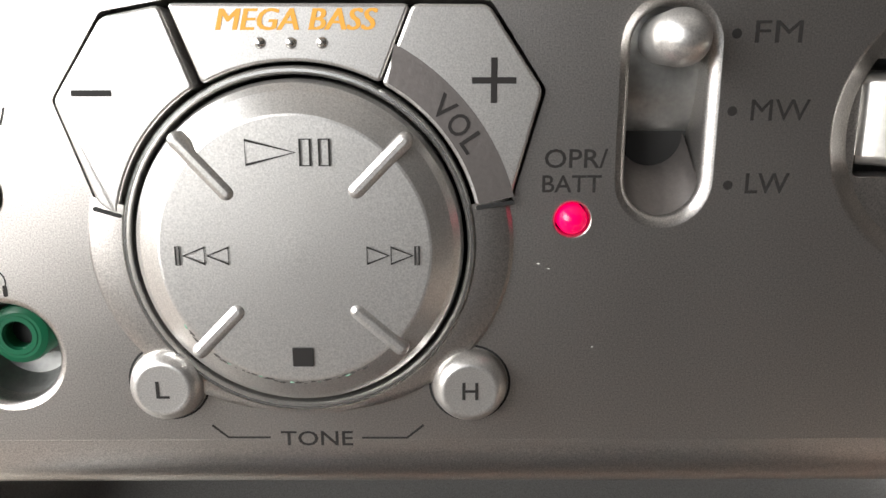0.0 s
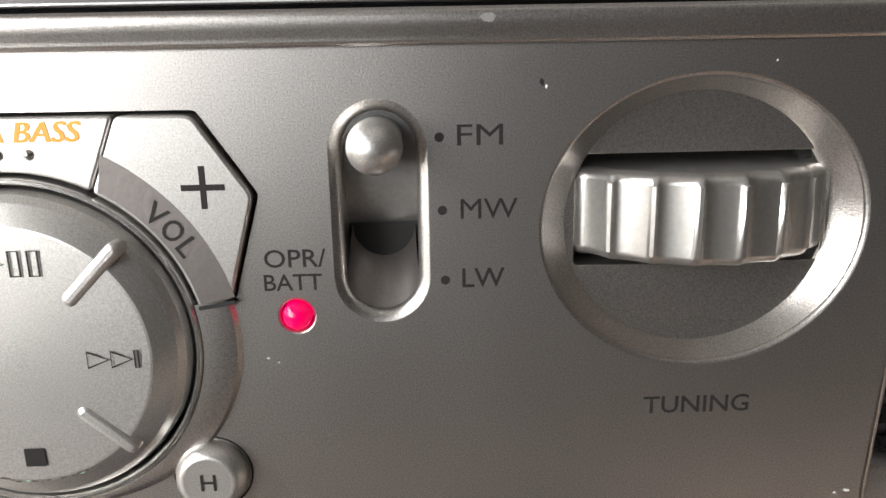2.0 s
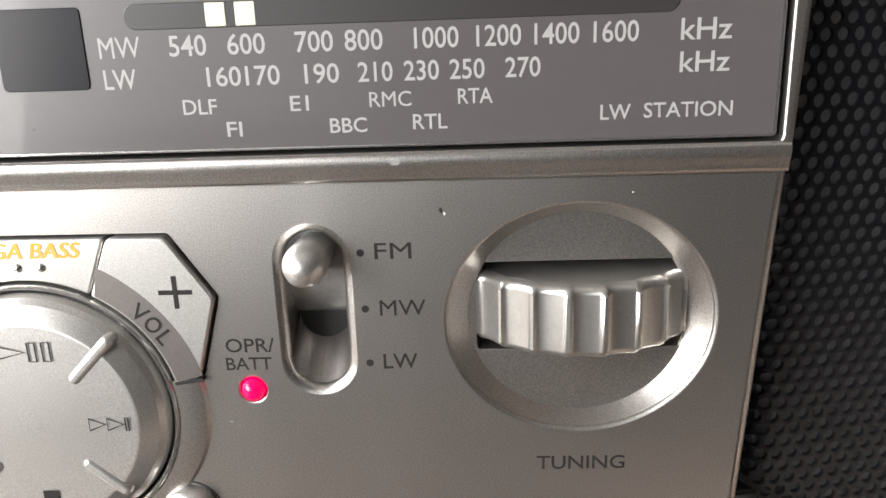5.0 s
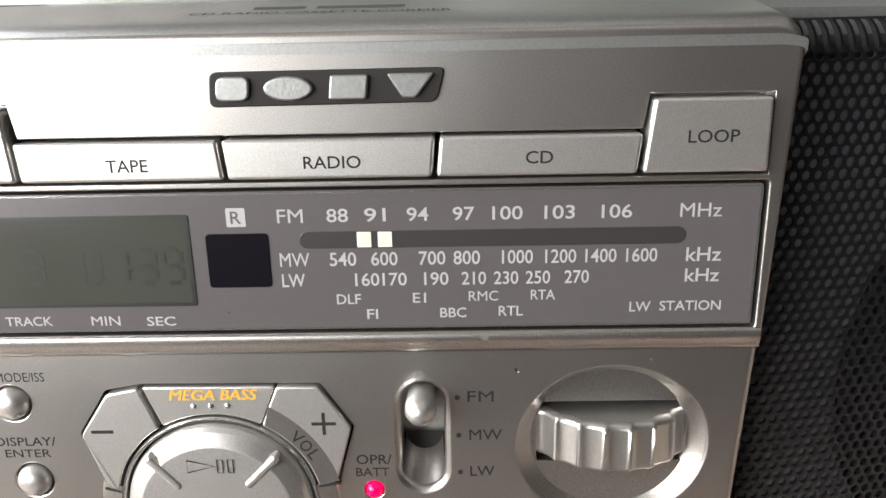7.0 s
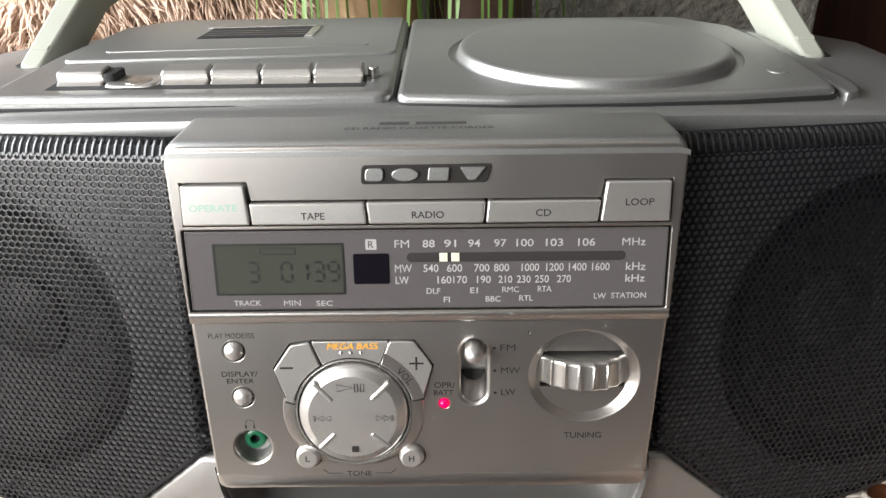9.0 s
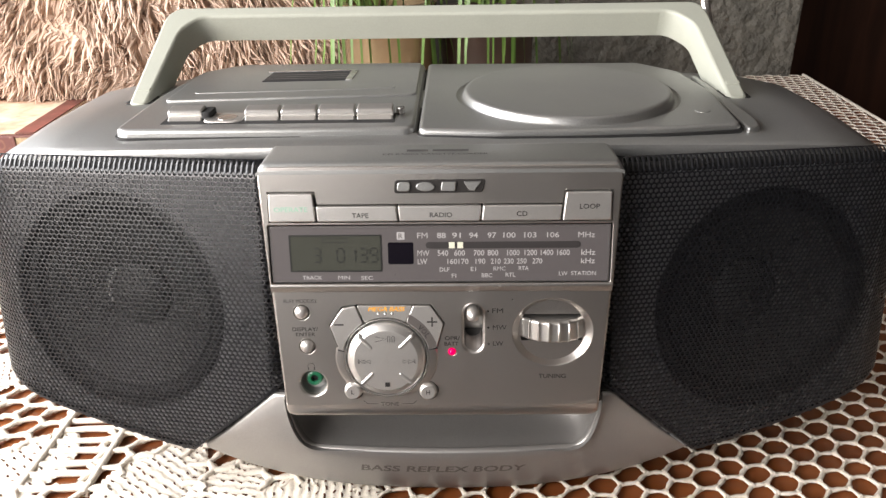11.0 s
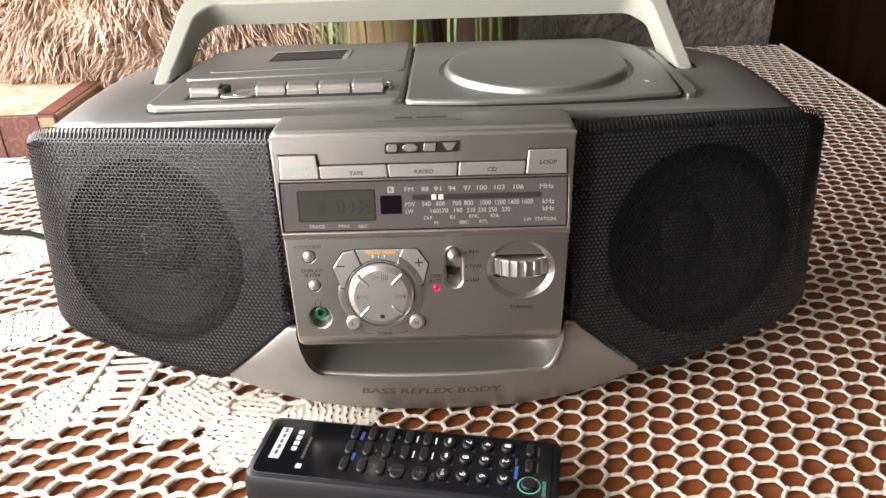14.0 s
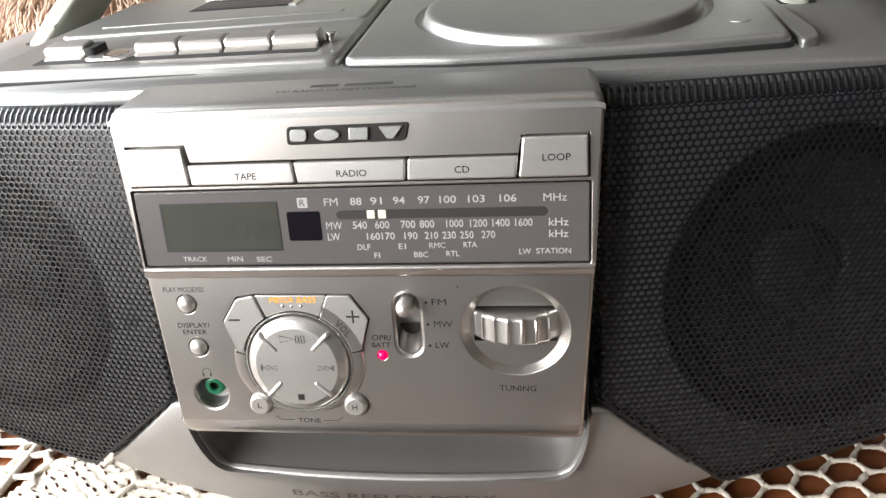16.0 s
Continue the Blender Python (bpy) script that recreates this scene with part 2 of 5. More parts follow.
def inset(loop, d):
    """The loop moved inwards by d (counter-clockwise loops)."""
    k, out = len(loop), []
    area = sum(loop[i - 1][0] * loop[i][1] - loop[i][0] * loop[i - 1][1] for i in range(k))
    s = 1 if area > 0 else -1
    for i in range(k):
        a, p, b = Vector(loop[i - 1]), Vector(loop[i]), Vector(loop[(i + 1) % k])
        t = (b - a)
        if t.length < 1e-9:
            out.append((p.x, p.y))
            continue
        t.normalize()
        out.append((p.x - s * t.y * d, p.y + s * t.x * d))
    return out


def ring_verts(bm, loop, y):
    return [bm.verts.new((x, y, z)) for x, z in loop]


def bridge(bm, a, b):
    for i in range(len(a)):
        bm.faces.new((a[i - 1], a[i], b[i], b[i - 1]))


def cushion(loop, y_face, y_back, bevel=0.4, steps=3):
    """A solid button or plate: a face at y_face with rounded rims, sides back to y_back."""
    bm = bmesh.new()
    prev = None
    for j in range(steps + 1):
        a = (math.pi / 2) * j / steps
        cur = ring_verts(bm, inset(loop, bevel * (1 - math.sin(a))), y_face + bevel * (1 - math.cos(a)))
        if prev is None:
            bm.faces.new(cur)
        else:
            bridge(bm, prev, cur)
        prev = cur
    back = ring_verts(bm, loop, y_back)
    bridge(bm, prev, back)
    bm.faces.new(back)
    return bm


def plate(outer, holes, y, depth, bevel=1.0):
    """A front plate with rounded rim and through holes. holes: (loop, chamfer, depth)."""
    bm = bmesh.new()
    edges = []

    def fan(loop):
        k = len(loop)
        edges.extend(bm.edges.new((loop[i - 1], loop[i])) for i in range(k))

    first = ring_verts(bm, inset(outer, bevel), y)
    fan(first)
    prev = first
    for j in range(1, 5):
        a = (math.pi / 2) * j / 4
        cur = ring_verts(bm, inset(outer, bevel * (1 - math.sin(a))), y + bevel * (1 - math.cos(a)))
        bridge(bm, prev, cur)
        prev = cur
    bridge(bm, prev, ring_verts(bm, outer, y + depth))
    for loop, ch, dp in holes:
        a = ring_verts(bm, inset(loop, -ch) if ch else loop, y)
        fan(a)
        if ch:
            for j in (1, 2, 3):
                f = (math.pi / 2) * j / 3
                b = ring_verts(bm, inset(loop, -ch * (1 - math.sin(f))), y + ch * (1 - math.cos(f)))
                bridge(bm, a, b)
                a = b
        bridge(bm, a, ring_verts(bm, loop, y + dp))
    bmesh.ops.triangle_fill(bm, use_beauty=True, edges=edges)
    return bm


def lathe(profile, n=48, cx=0.0, cz=0.0, close=True):
    """Turned about the y axis: profile of (radius, y), from the front."""
    bm = bmesh.new()
    prev = None
    for r, y in profile:
        if r < 1e-6:
            cur = [bm.verts.new((cx, y, cz))]
        else:
            cur = ring_verts(bm, circle(cx, cz, r, n), y)
        if prev:
            if len(prev) == 1:
                for i in range(n):
                    bm.faces.new((prev[0], cur[i], cur[i - 1]))
            elif len(cur) == 1:
                for i in range(n):
                    bm.faces.new((prev[i - 1], prev[i], cur[0]))
            else:
                bridge(bm, prev, cur)
        prev = cur
    return bm


def upright(profile, n=40):
    """Turned about the z axis: profile of (radius, z)."""
    bm = bmesh.new()
    prev = None
    for r, z in profile:
        cur = [bm.verts.new((r * math.cos(2 * math.pi * i / n), r * math.sin(2 * math.pi * i / n), z)) for i in range(n)]
        if prev:
            bridge(bm, prev, cur)
        prev = cur
    bm.faces.new(prev)
    return bm


def block(x0, y0, z0, x1, y1, z1, bevel=0.0, seg=2):
    bm = bmesh.new()
    bmesh.ops.create_cube(bm, size=1, matrix=Matrix.Translation(((x0 + x1) / 2, (y0 + y1) / 2, (z0 + z1) / 2)) @ Matrix.Diagonal((x1 - x0, y1 - y0, z1 - z0, 1)))
    if bevel:
        bmesh.ops.bevel(bm, geom=bm.edges, offset=bevel, segments=seg, affect="EDGES", profile=0.5)
    return bm


def loft(sections, closed=True):
    """A skin over sections of equal count, each a list of (x, y, z)."""
    bm = bmesh.new()
    prev = None
    first = None
    for s in sections:
        cur = [bm.verts.new(p) for p in s]
        if prev:
            k = len(cur)
            for i in range(k if closed else k - 1):
                j = (i + 1) % k
                bm.faces.new((prev[i], prev[j], cur[j], cur[i]))
        first = first or cur
        prev = cur
    if closed:
        bm.faces.new(first)
        bm.faces.new(prev)
    return bm


def slug(x0, z0, x1, z1, r, y_face, y_back, bevel=0.5):
    """A bar with round ends between two points of the front."""
    d = Vector((x1 - x0, z1 - z0)).normalized()
    a = math.atan2(d.y, d.x)
    loop = [(x1 + r * math.cos(a - math.pi / 2 + math.pi * i / 8), z1 + r * math.sin(a - math.pi / 2 + math.pi * i / 8)) for i in range(9)]
    loop += [(x0 + r * math.cos(a + math.pi / 2 + math.pi * i / 8), z0 + r * math.sin(a + math.pi / 2 + math.pi * i / 8)) for i in range(9)]
    return cushion(loop, y_face, y_back, bevel)


def lettering(s, cx, cz, width, cap, y, material, parent, m=None, turn=0.0, shear=0.0, bold=0.009, name="lettering", label=""):
    """Printed words, fitted to a width and a height, as a thin mesh."""
    cu = bpy.data.curves.new("words", "FONT")
    cu.body, cu.size, cu.shear, cu.offset = s, 1.0, shear, 0.0 if "M" in s and bold < 0.02 else bold
    cu.resolution_u = 3
    tmp = new("words", cu)
    bpy.context.view_layer.update()
    me = bpy.data.meshes.new_from_object(tmp.evaluated_get(bpy.context.evaluated_depsgraph_get()))
    bpy.data.objects.remove(tmp)
    bpy.data.curves.remove(cu)
    xs = [v.co.x for v in me.vertices]
    ys = [v.co.y for v in me.vertices]
    w, h = max(xs) - min(xs), max(ys) - min(ys)
    mx, my = (max(xs) + min(xs)) / 2, (max(ys) + min(ys)) / 2
    c, sn = math.cos(turn), math.sin(turn)
    for v in me.vertices:
        px, pz = (v.co.x - mx) * width / w, (v.co.y - my) * cap / h
        v.co = Vector((cx + px * c - pz * sn, y, cz + px * sn + pz * c)) * MM
    me.name = name
    me.materials.clear()
    me.materials.append(material)
    ob = new(name, me)
    ob.parent = parent
    if m is not None:
        ob.matrix_basis = m
    return tagged(ob, label)


def flat(loop, y, t=0.06):
    """A thin printed mark."""
    return cushion(loop, y, y + t, 0.0, 1)


def frame_mark(pts, w, y):
    bm = bmesh.new()
    a, b = ring_verts(bm, pts, y), ring_verts(bm, inset(pts, w), y)
    bridge(bm, a, b)
    return bm


def empty(name, m=None):
    ob = new(name)
    ob.empty_display_size = 0.05
    if m is not None:
        ob.matrix_basis = m
    return ob


# ---- the room ----
def setting(name, bm, material, label, scale=1):
    return tagged(part(name, bm, material, None, label, scale=scale), kind="structure")


setting("floor", block(-1.10, -1.95, -0.80, 2.1, 2.05, -0.75), FLOORW, "brown wooden floor boards")
setting("ceiling", block(-1.10, -1.95, 1.75, 2.1, 2.05, 1.80), CEIL, "plain off-white ceiling")
# added walls, dark so the right and lower panel reflect little
setting("wall_north", block(-1.10, 1.95, -0.75, 2.0, 2.05, 1.75), WALLD, "added plain wall, dark brown to keep bounce light low")
setting("wall_east", block(2.0, -1.95, -0.75, 2.1, 2.05, 1.75), WALLD, "added plain wall, dark brown to keep bounce light low")
# the added south wall, unseen behind the camera, with an inferred window opening
setting("wall_south", block(-1.10, -1.95, -0.75, 2.0, -1.85, 0.24), WALLD, "added plain wall below the window, dark brown to keep bounce light low")
setting("wall_south_upper", block(-1.10, -1.95, 1.20, 2.0, -1.85, 1.75), WALLD, "added plain wall above the window, dark brown to keep bounce light low")
setting("wall_south_end", block(-0.20, -1.95, 0.24, 2.0, -1.85, 1.20), WALLD, "added plain wall beside the window, dark brown to keep bounce light low")
# the west wall with its window opening
setting("wall_west", block(-1.10, -1.85, -0.75, -1.00, 1.95, 0.08), WALLM, "plain painted wall below the window")
setting("wall_west_upper", block(-1.10, -1.85, 0.97, -1.00, 1.95, 1.75), WALLM, "plain painted wall above the window")
setting("wall_west_side", block(-1.10, -1.85, 0.08, -1.00, -1.40, 0.97), WALLM, "plain painted wall beside the window")
setting("wall_west_end", block(-1.10, 1.08, 0.08, -1.00, 1.95, 0.97), WALLM, "plain painted wall beside the window")
setting("wall_pier", block(0.06, 0.985, -0.75, 0.56, 1.30, 1.75, 0.008), STONE, "grey rough plaster pier behind the table")

# ---- the table ----
table = tagged(empty("table", pose(0, 0, -0.75)), "reddish brown polished wooden dining table under a crochet cloth", "table")
part("tabletop", block(-0.97, -0.16, 0.72, 0.575, 0.975, 0.75, 0.004), TABLE, table, scale=1)
for lx, ly in ((-0.90, -0.09), (0.51, -0.09), (-0.90, 0.905), (0.51, 0.905)):
    part("leg", block(lx - 0.03, ly - 0.03, 0, lx + 0.03, ly + 0.03, 0.72, 0.004), TABLE, table, scale=1)

# ---- dark cabinet beyond the table ----
cab = tagged(empty("cabinet", pose(0.75, 1.35, -0.75)), "dark brown wooden cabinet standing behind the table", "cabinet")
part("body", block(-0.18, 0.0, 0.0, 1.2, 0.45, 1.9, 0.004), DARKWOOD, cab, scale=1)
part("door", block(-0.175, -0.02, 0.05, 0.25, -0.001, 1.88, 0.004), DARKWOOD, cab, scale=1)
part("door", block(0.255, -0.02, 0.05, 0.70, -0.001, 1.88, 0.004), DARKWOOD, cab, scale=1)


# ---- the boombox ----
radio = tagged(empty("boombox"), "silver portable radio cassette player with black grilles on crochet cloth", "boombox")


def fpart(name, bm, material, parent=None, label="", angle=35):
    """A part of the front panel."""
    return part(name, bm, material, parent or radio, label, FRONT if parent is None else None, angle)


def ftext(s, cx, cz, w, cap, y=-0.03, material=GRAPHITE, parent=None, **k):
    return lettering(s, cx, cz, w, cap, y, material, parent or radio, FRONT if parent is None else None, **k)


# body: sections across the width, in world millimetres
LONG = 1.05  # the end with the cassette deck is a little longer


def body_section(x):
    u = abs(x) * 256 / 246
    if x < -84:
        x = -84 + (x + 84) * LONG
    f = max(0.0, (u - 195) / 61.0)
    top = 189.5 - 2.0 * (u / 200) ** 2 - 30 * f ** 3.2
    bot = 6 + 34 * min(1.0, max(0.0, (u - 70) / 58.0)) + 22 * max(0.0, (u - 128) / 128.0) + 12 * max(0.0, (u - 128) / 128.0) ** 3
    fy = 69 + 0.012 * u + 34 * f ** 2.2
    by = 236 - 26 * max(0.0, (u - 150) / 106) - 55 * f ** 2.2
    lean = 0.1763
    prof = [(fy - lean * (top - bot) + 16, bot), (fy + 10, top - 15), (fy + 0.6, top - 8), (fy, top - 5), (fy + 1.4, top - 1.6), (fy + 5, top), ((fy + by) / 2, top + 1.0), (by - 16, top), (by - 5, top - 3), (by, top - 12), (by, bot + 14), (by - 12, bot)]
    return [(x, y, z) for y, z in prof]


xs = [-246, -243, -239, -233, -224, -212, -190, -150, -100, -50, 0, 50, 100, 150, 190, 212, 224, 233, 239, 243, 246]
part("body", loft([body_section(x) for x in xs]), SHELL, radio, "silver painted shell with rounded shoulders", angle=40)

# front panel, upper plate
GAPZ = 133.0
btn_hole = [(-79.2, 165.0), (79.0, 165.0), (78.8, 179.6), (57.0, 179.6), (56.0, 173.5), (-56.2, 173.5), (-57.2, 179.6), (-79.0, 179.6)]
dp_hole = rect(-80.0, 135.2, 79.4, 163.9, 0.8)
up_outer = rounded([(-80.9, GAPZ), (80.9, GAPZ), (83.4, 191.2), (-83.4, 191.2)], (1.2, 1.2, 6.0, 6.0))
upper = fpart("front_panel", plate(up_outer, [(btn_hole, 0.25, 7), (dp_hole, 0.3, 5)], 0, 18, 0.9), SILVER)
# lower plate
KX, KZ = -26.7, 97.3
lo_outer = rounded([(-77.6, 70.6), (77.0, 71.2), (80.6, GAPZ - 0.5), (-80.6, GAPZ - 0.5)], (1.0, 1.0, 1.0, 1.0), 6)


def arc(cx, cz, r, a0, a1, n):
    return [(cx + r * math.cos(radians(a0 + (a1 - a0) * i / n)), cz + r * math.sin(radians(a0 + (a1 - a0) * i / n))) for i in range(n + 1)]


R_IN = 20.0
hexo = [(-2.0, 102.6), (1.6, 115.1), (-4.7, 124.7), (-40.0, 124.9), (-47.6, 123.6), (-54.0, 114.1), (-50.1, 101.9)]
knob_hole = rounded(hexo, 0.5, 2) + arc(KX, KZ, R_IN, 170.3, 372.5, 50)
LB, HB = (-43.6, 80.1), (-6.8, 79.9)
TX, TZC = 53.2, 110.2
dish_edge = lambda a, b, n=64: [(TX + a * math.cos(2 * math.pi * k / n), TZC + b * math.sin(2 * math.pi * k / n)) for k in range(n)]
holes = [
    (knob_hole, 0.0, 8),
    (stadium(15.3, 100.6, 124.2, 4.3), 1.35, 8),
    (dish_edge(18.9, 17.0), 0.6, 3.2),
    (circle(5.0, 100.3, 2.0, 24), 0.3, 4),
    (circle(-63.2, 83.6, 6.3, 40), 1.0, 5),
    (circle(-66.8, 120.9, 3.95, 32), 0.3, 5),
    (circle(-65.1, 103.4, 3.95, 32), 0.3, 5),
]
lower = fpart("front_panel", plate(lo_outer, holes, 0, 18, 1.5), SILVER)
chin = [(0.5, 72.3), (-0.03, 72.2), (-0.02, 71.6), (0.10, 70.4), (0.38, 68.8), (0.85, 67.2), (1.7, 65.7), (3.0, 64.8), (5.0, 64.5), (18.0, 64.4), (18.0, 72.0)]
sec = []
for x, d in ((-77.7, 4.6), (-77.4, 2.6), (-76.5, 1.2), (-75.0, 0.4), (-73.0, 0.0), (72.4, 0.0), (74.4, 0.4), (75.9, 1.2), (76.8, 2.6), (77.1, 4.6)):
    sec.append([(x, y + (0.25 * d if z < 72 and y < 1 else 0.0), z + d * min(1.0, (72.3 - z) / 7.0) + 0.3 * (x > 0)) for y, z in chin])
fpart("chin", loft(sec), SILVER, None, "rounded lower edge of the panel", angle=60)
fpart("panel_backing", plate(rect(-79, 70, 79, 189, 1), [(circle(TX, TZC, 15.2, 40), 0, 1), (circle(-63.2, 83.6, 6.6, 24), 0, 1)], 7.0, 8, 0.5), GAP)

lip = [(0.5, 135.1), (-0.22, 135.0), (-0.42, 134.7), (-0.5, 134.1), (-0.46, 133.5), (-0.32, 132.9), (-0.14, 132.3), (-0.04, 131.8), (-0.015, 131.2), (0.5, 131.1)]
fpart("lip", loft([[(x, y, z) for y, z in lip] for x in (-80.5, 80.5)]), SILVER, None, "rounded lip below the display", angle=80)

# slanted strip above the panel
prof = [(0.4, 187.4), (-0.04, 187.5), (-0.035, 189.2), (0.16, 190.4), (0.7, 191.4), (1.7, 192.2), (3.2, 192.8), (5.2, 193.25), (24.5, 197.0), (26.0, 196.6), (26.5, 180), (4, 176), (4, 186)]
sec = []
for x, d in ((-83.5, 5.5), (-83.3, 3.6), (-82.6, 2.0), (-81.4, 0.8), (-79.6, 0.0), (79.6, 0.0), (81.4, 0.8), (82.6, 2.0), (83.3, 3.6), (83.5, 5.5)):
    sec.append([(x * (1 - 0.0006 * max(0.0, y - 2)), y + (d * 0.25 if z > 189.5 and y < 20 else 0.0), z - (d if z > 189.5 else d * 0.2)) for y, z in prof])
strip = fpart("top_strip", loft(sec), SHELL, angle=60)
# the model marking cannot be kept: plain bars
for bx0, bx1, f0, f1 in ((-15.5, -5.5, 0.52, 0.66), (-3.4, 13.5, 0.52, 0.66)):
    q = [(bx0, f0), (bx1, f0), (bx1, f1), (bx0, f1)]
    raw("marking", [(x * MM, (5.2 + 19.3 * f) * MM, (193.30 + 3.75 * f) * MM) for x, f in q], [(0, 1, 2, 3)], FADED, strip)

words = lettering("CD RADIO CASSETTE-CORDER", -2.0, 0.34, 49.0, 0.105, 0, FADED, strip)
for v in words.data.vertices:
    f = v.co.z * 1000
    v.co = Vector((v.co.x, (5.2 + 19.3 * f) * MM, (193.34 + 3.75 * f) * MM))

# brand emblem: plain raised plaques with no letters
emb = fpart("emblem", cushion(rounded([(-20.6, 178.6), (19.6, 178.9), (21.2, 184.9), (-20.2, 184.7)], 1.4), -0.7, 0.6, 0.3), GRAPHITE)
oval = [(-6.4 + 4.3 * math.cos(2 * math.pi * k / 28), 181.75 + 2.1 * math.sin(2 * math.pi * k / 28)) for k in range(28)]
for loop in (rounded([(-19.3, 179.7), (-13.4, 179.7), (-13.0, 183.9), (-18.9, 183.9)], 1.5), oval, rounded([(0.6, 179.7), (7.3, 179.7), (7.8, 183.9), (1.1, 183.9)], 0.6), rounded([(13.6, 179.8), (16.0, 179.8), (19.2, 184.0), (10.9, 184.0)], 0.6)):
    part("plaque", cushion(loop, -1.5, -0.6, 0.35), SHELL, emb)

# function buttons
for nm, pts, wd, tx, tz, tw, tm in (
    ("operate_button", [(-78.6, 165.7), (-57.0, 165.7), (-57.9, 178.9), (-78.3, 178.9)], "OPERATE", -68.2, 171.6, 15.5, GREENP),
    ("tape_button", [(-56.2, 165.7), (-19.2, 165.7), (-19.9, 172.9), (-56.7, 172.9)], "TAPE", -36.4, 168.6, 7.6, GRAPHITE),
    ("radio_button", [(-18.4, 165.7), (18.4, 165.7), (19.1, 172.9), (-19.1, 172.9)], "RADIO", 0.6, 168.7, 10.3, GRAPHITE),
    ("disc_button", [(19.2, 165.7), (55.1, 165.7), (55.9, 172.9), (19.9, 172.9)], "CD", 37.6, 169.0, 4.9, GRAPHITE),
    ("loop_button", [(56.0, 165.7), (78.3, 165.7), (78.2, 178.9), (57.5, 178.9)], "LOOP", 68.2, 172.2, 9.0, GRAPHITE),
):
    b = fpart(nm, cushion(rounded(pts, 0.8), -1.5, 5.5, 0.6), BUTTON)
    ftext(wd, tx, tz, tw, 2.3, -1.54, tm, b)

# display
disp = fpart("display_window", cushion(rect(-79.3, 135.8, 78.7, 163.2, 0.7), 0.55, 4, 0.15), WINDOW, None, "grey brown printed tuning scale and display window")
part("rim", frame_mark(rect(-79.0, 136.0, 78.4, 162.9, 0.7), 0.22, 0.50), CHROME, disp)
lcd = part("lcd", plate(rect(-70.6, 141.0, -27.2, 159.0, 0.5), [(rect(-69.8, 141.7, -28.0, 158.3, 0.3), 0, 0.5)], 0.42, 0.1, 0.05), LCDINK, disp)
part("lcd_glass", flat(rect(-70.0, 141.5, -27.8, 158.5, 0.3), 0.48), LCD, disp)


def digit(n, x, z, h, y, mat_, par):
    segs = {0: "abcdef", 1: "bc", 2: "abged", 3: "abgcd", 4: "fgbc", 9: "abcdfg"}[n]
    w, t, bm = h * 0.5, h * 0.085, None
    place = {"a": (0, h, w, h), "g": (0, h / 2, w, h / 2), "d": (0, 0, w, 0), "b": (w, h / 2, w, h), "c": (w, 0, w, h / 2), "e": (0, 0, 0, h / 2), "f": (0, h / 2, 0, h)}
    for s in segs:
        x0, z0, x1, z1 = place[s]
        dx, dz = (t, 0) if z0 == z1 else (0, t)
        ex, ez = (0, t * 0.7) if z0 == z1 else (t * 0.7, 0)
        part("segment", flat([(x + x0 + dx - ex, z + z0 + dz - ez), (x + x1 - dx + ex, z + z0 + dz - ez), (x + x1 - dx + ex, z + z1 - dz + ez), (x + x0 + dx - ex, z + z1 - dz + ez)], y, 0.03), mat_, par)


for n, x in ((3, -59.2), (0, -48.2), (1, -43.0), (3, -37.6), (9, -32.6)):
    digit(n, x, 145.8, 6.6, 0.44, LCDINK, disp)
for z in (148.0, 150.4):
    part("colon", flat(rect(-39.6, z, -38.9, z + 0.7), 0.44, 0.03), LCDINK, disp)
part("icon", frame_mark(rect(-55.0, 155.2, -43.2, 157.6, 0.3), 0.35, 0.44), LCDINK, disp)
for s, x, z, w in (("TRACK", -60.5, 138.2, 9.2), ("MIN", -45.5, 138.1, 5.6), ("SEC", -34.7, 137.9, 5.6)):
    ftext(s, x, z, w, 1.9, 0.51, DISPP, disp)
part("remote_sensor", cushion(rect(-24.4, 144.6, -12.5, 155.2, 0.8), 0.40, 1.0, 0.1), IRGLASS, disp)
part("badge", flat(rect(-20.1, 156.5, -16.5, 160.1, 0.3), 0.50), DISPP, disp)
ftext("R", -18.3, 158.3, 2.0, 2.4, 0.46, WINDOW, disp)
part("scale_slot", cushion(stadium(0, -36, 36, 1.65), 0.46, 0.9, 0.1), SLOTM, disp).matrix_basis = pose(29.2 * MM, 0, 153.7 * MM, 0, -90 + 0.0, 0)
for x in (5.4, 9.3):
    part("pointer", cushion(rect(x - 1.35, 152.2, x + 1.35, 155.2, 0.2), 0.38, 0.6, 0.1), POINTER, disp)
for s, x in (("FM", -8.2), ("88", 0.6), ("91", 7.6), ("94", 15.5), ("97", 24.0), ("100", 32.1), ("103", 41.7), ("106", 52.2), ("MHz", 67.6)):
    ftext(s, x, 158.4, {2: 4.0, 3: 5.6}[len(s)] + (2.0 if s == "MHz" else 0) + (0.8 if s == "FM" else 0), 2.6, 0.51, DISPP, disp)
for s, x in (("MW", -7.9), ("540", 1.2), ("600", 9.0), ("700", 18.0), ("800", 24.5), ("1000", 34.0), ("1200", 42.1), ("1400", 49.6), ("1600", 57.2), ("kHz", 68.7)):
    ftext(s, x, 149.9, {2: 5.6, 3: 5.0, 4: 5.8}[len(s)] + (1.5 if s == "kHz" else 0), 2.7, 0.51, DISPP, disp)
for s, x in (("LW", -8.4), ("160", 5.6), ("170", 10.8), ("190", 18.7), ("210", 25.8), ("230", 31.9), ("250", 37.9), ("270", 45.2), ("kHz", 68.7)):
    ftext(s, x, 145.8, {2: 4.4, 3: 4.6}[len(s)] + (1.8 if s == "kHz" else 0), 2.6, 0.51, DISPP, disp)
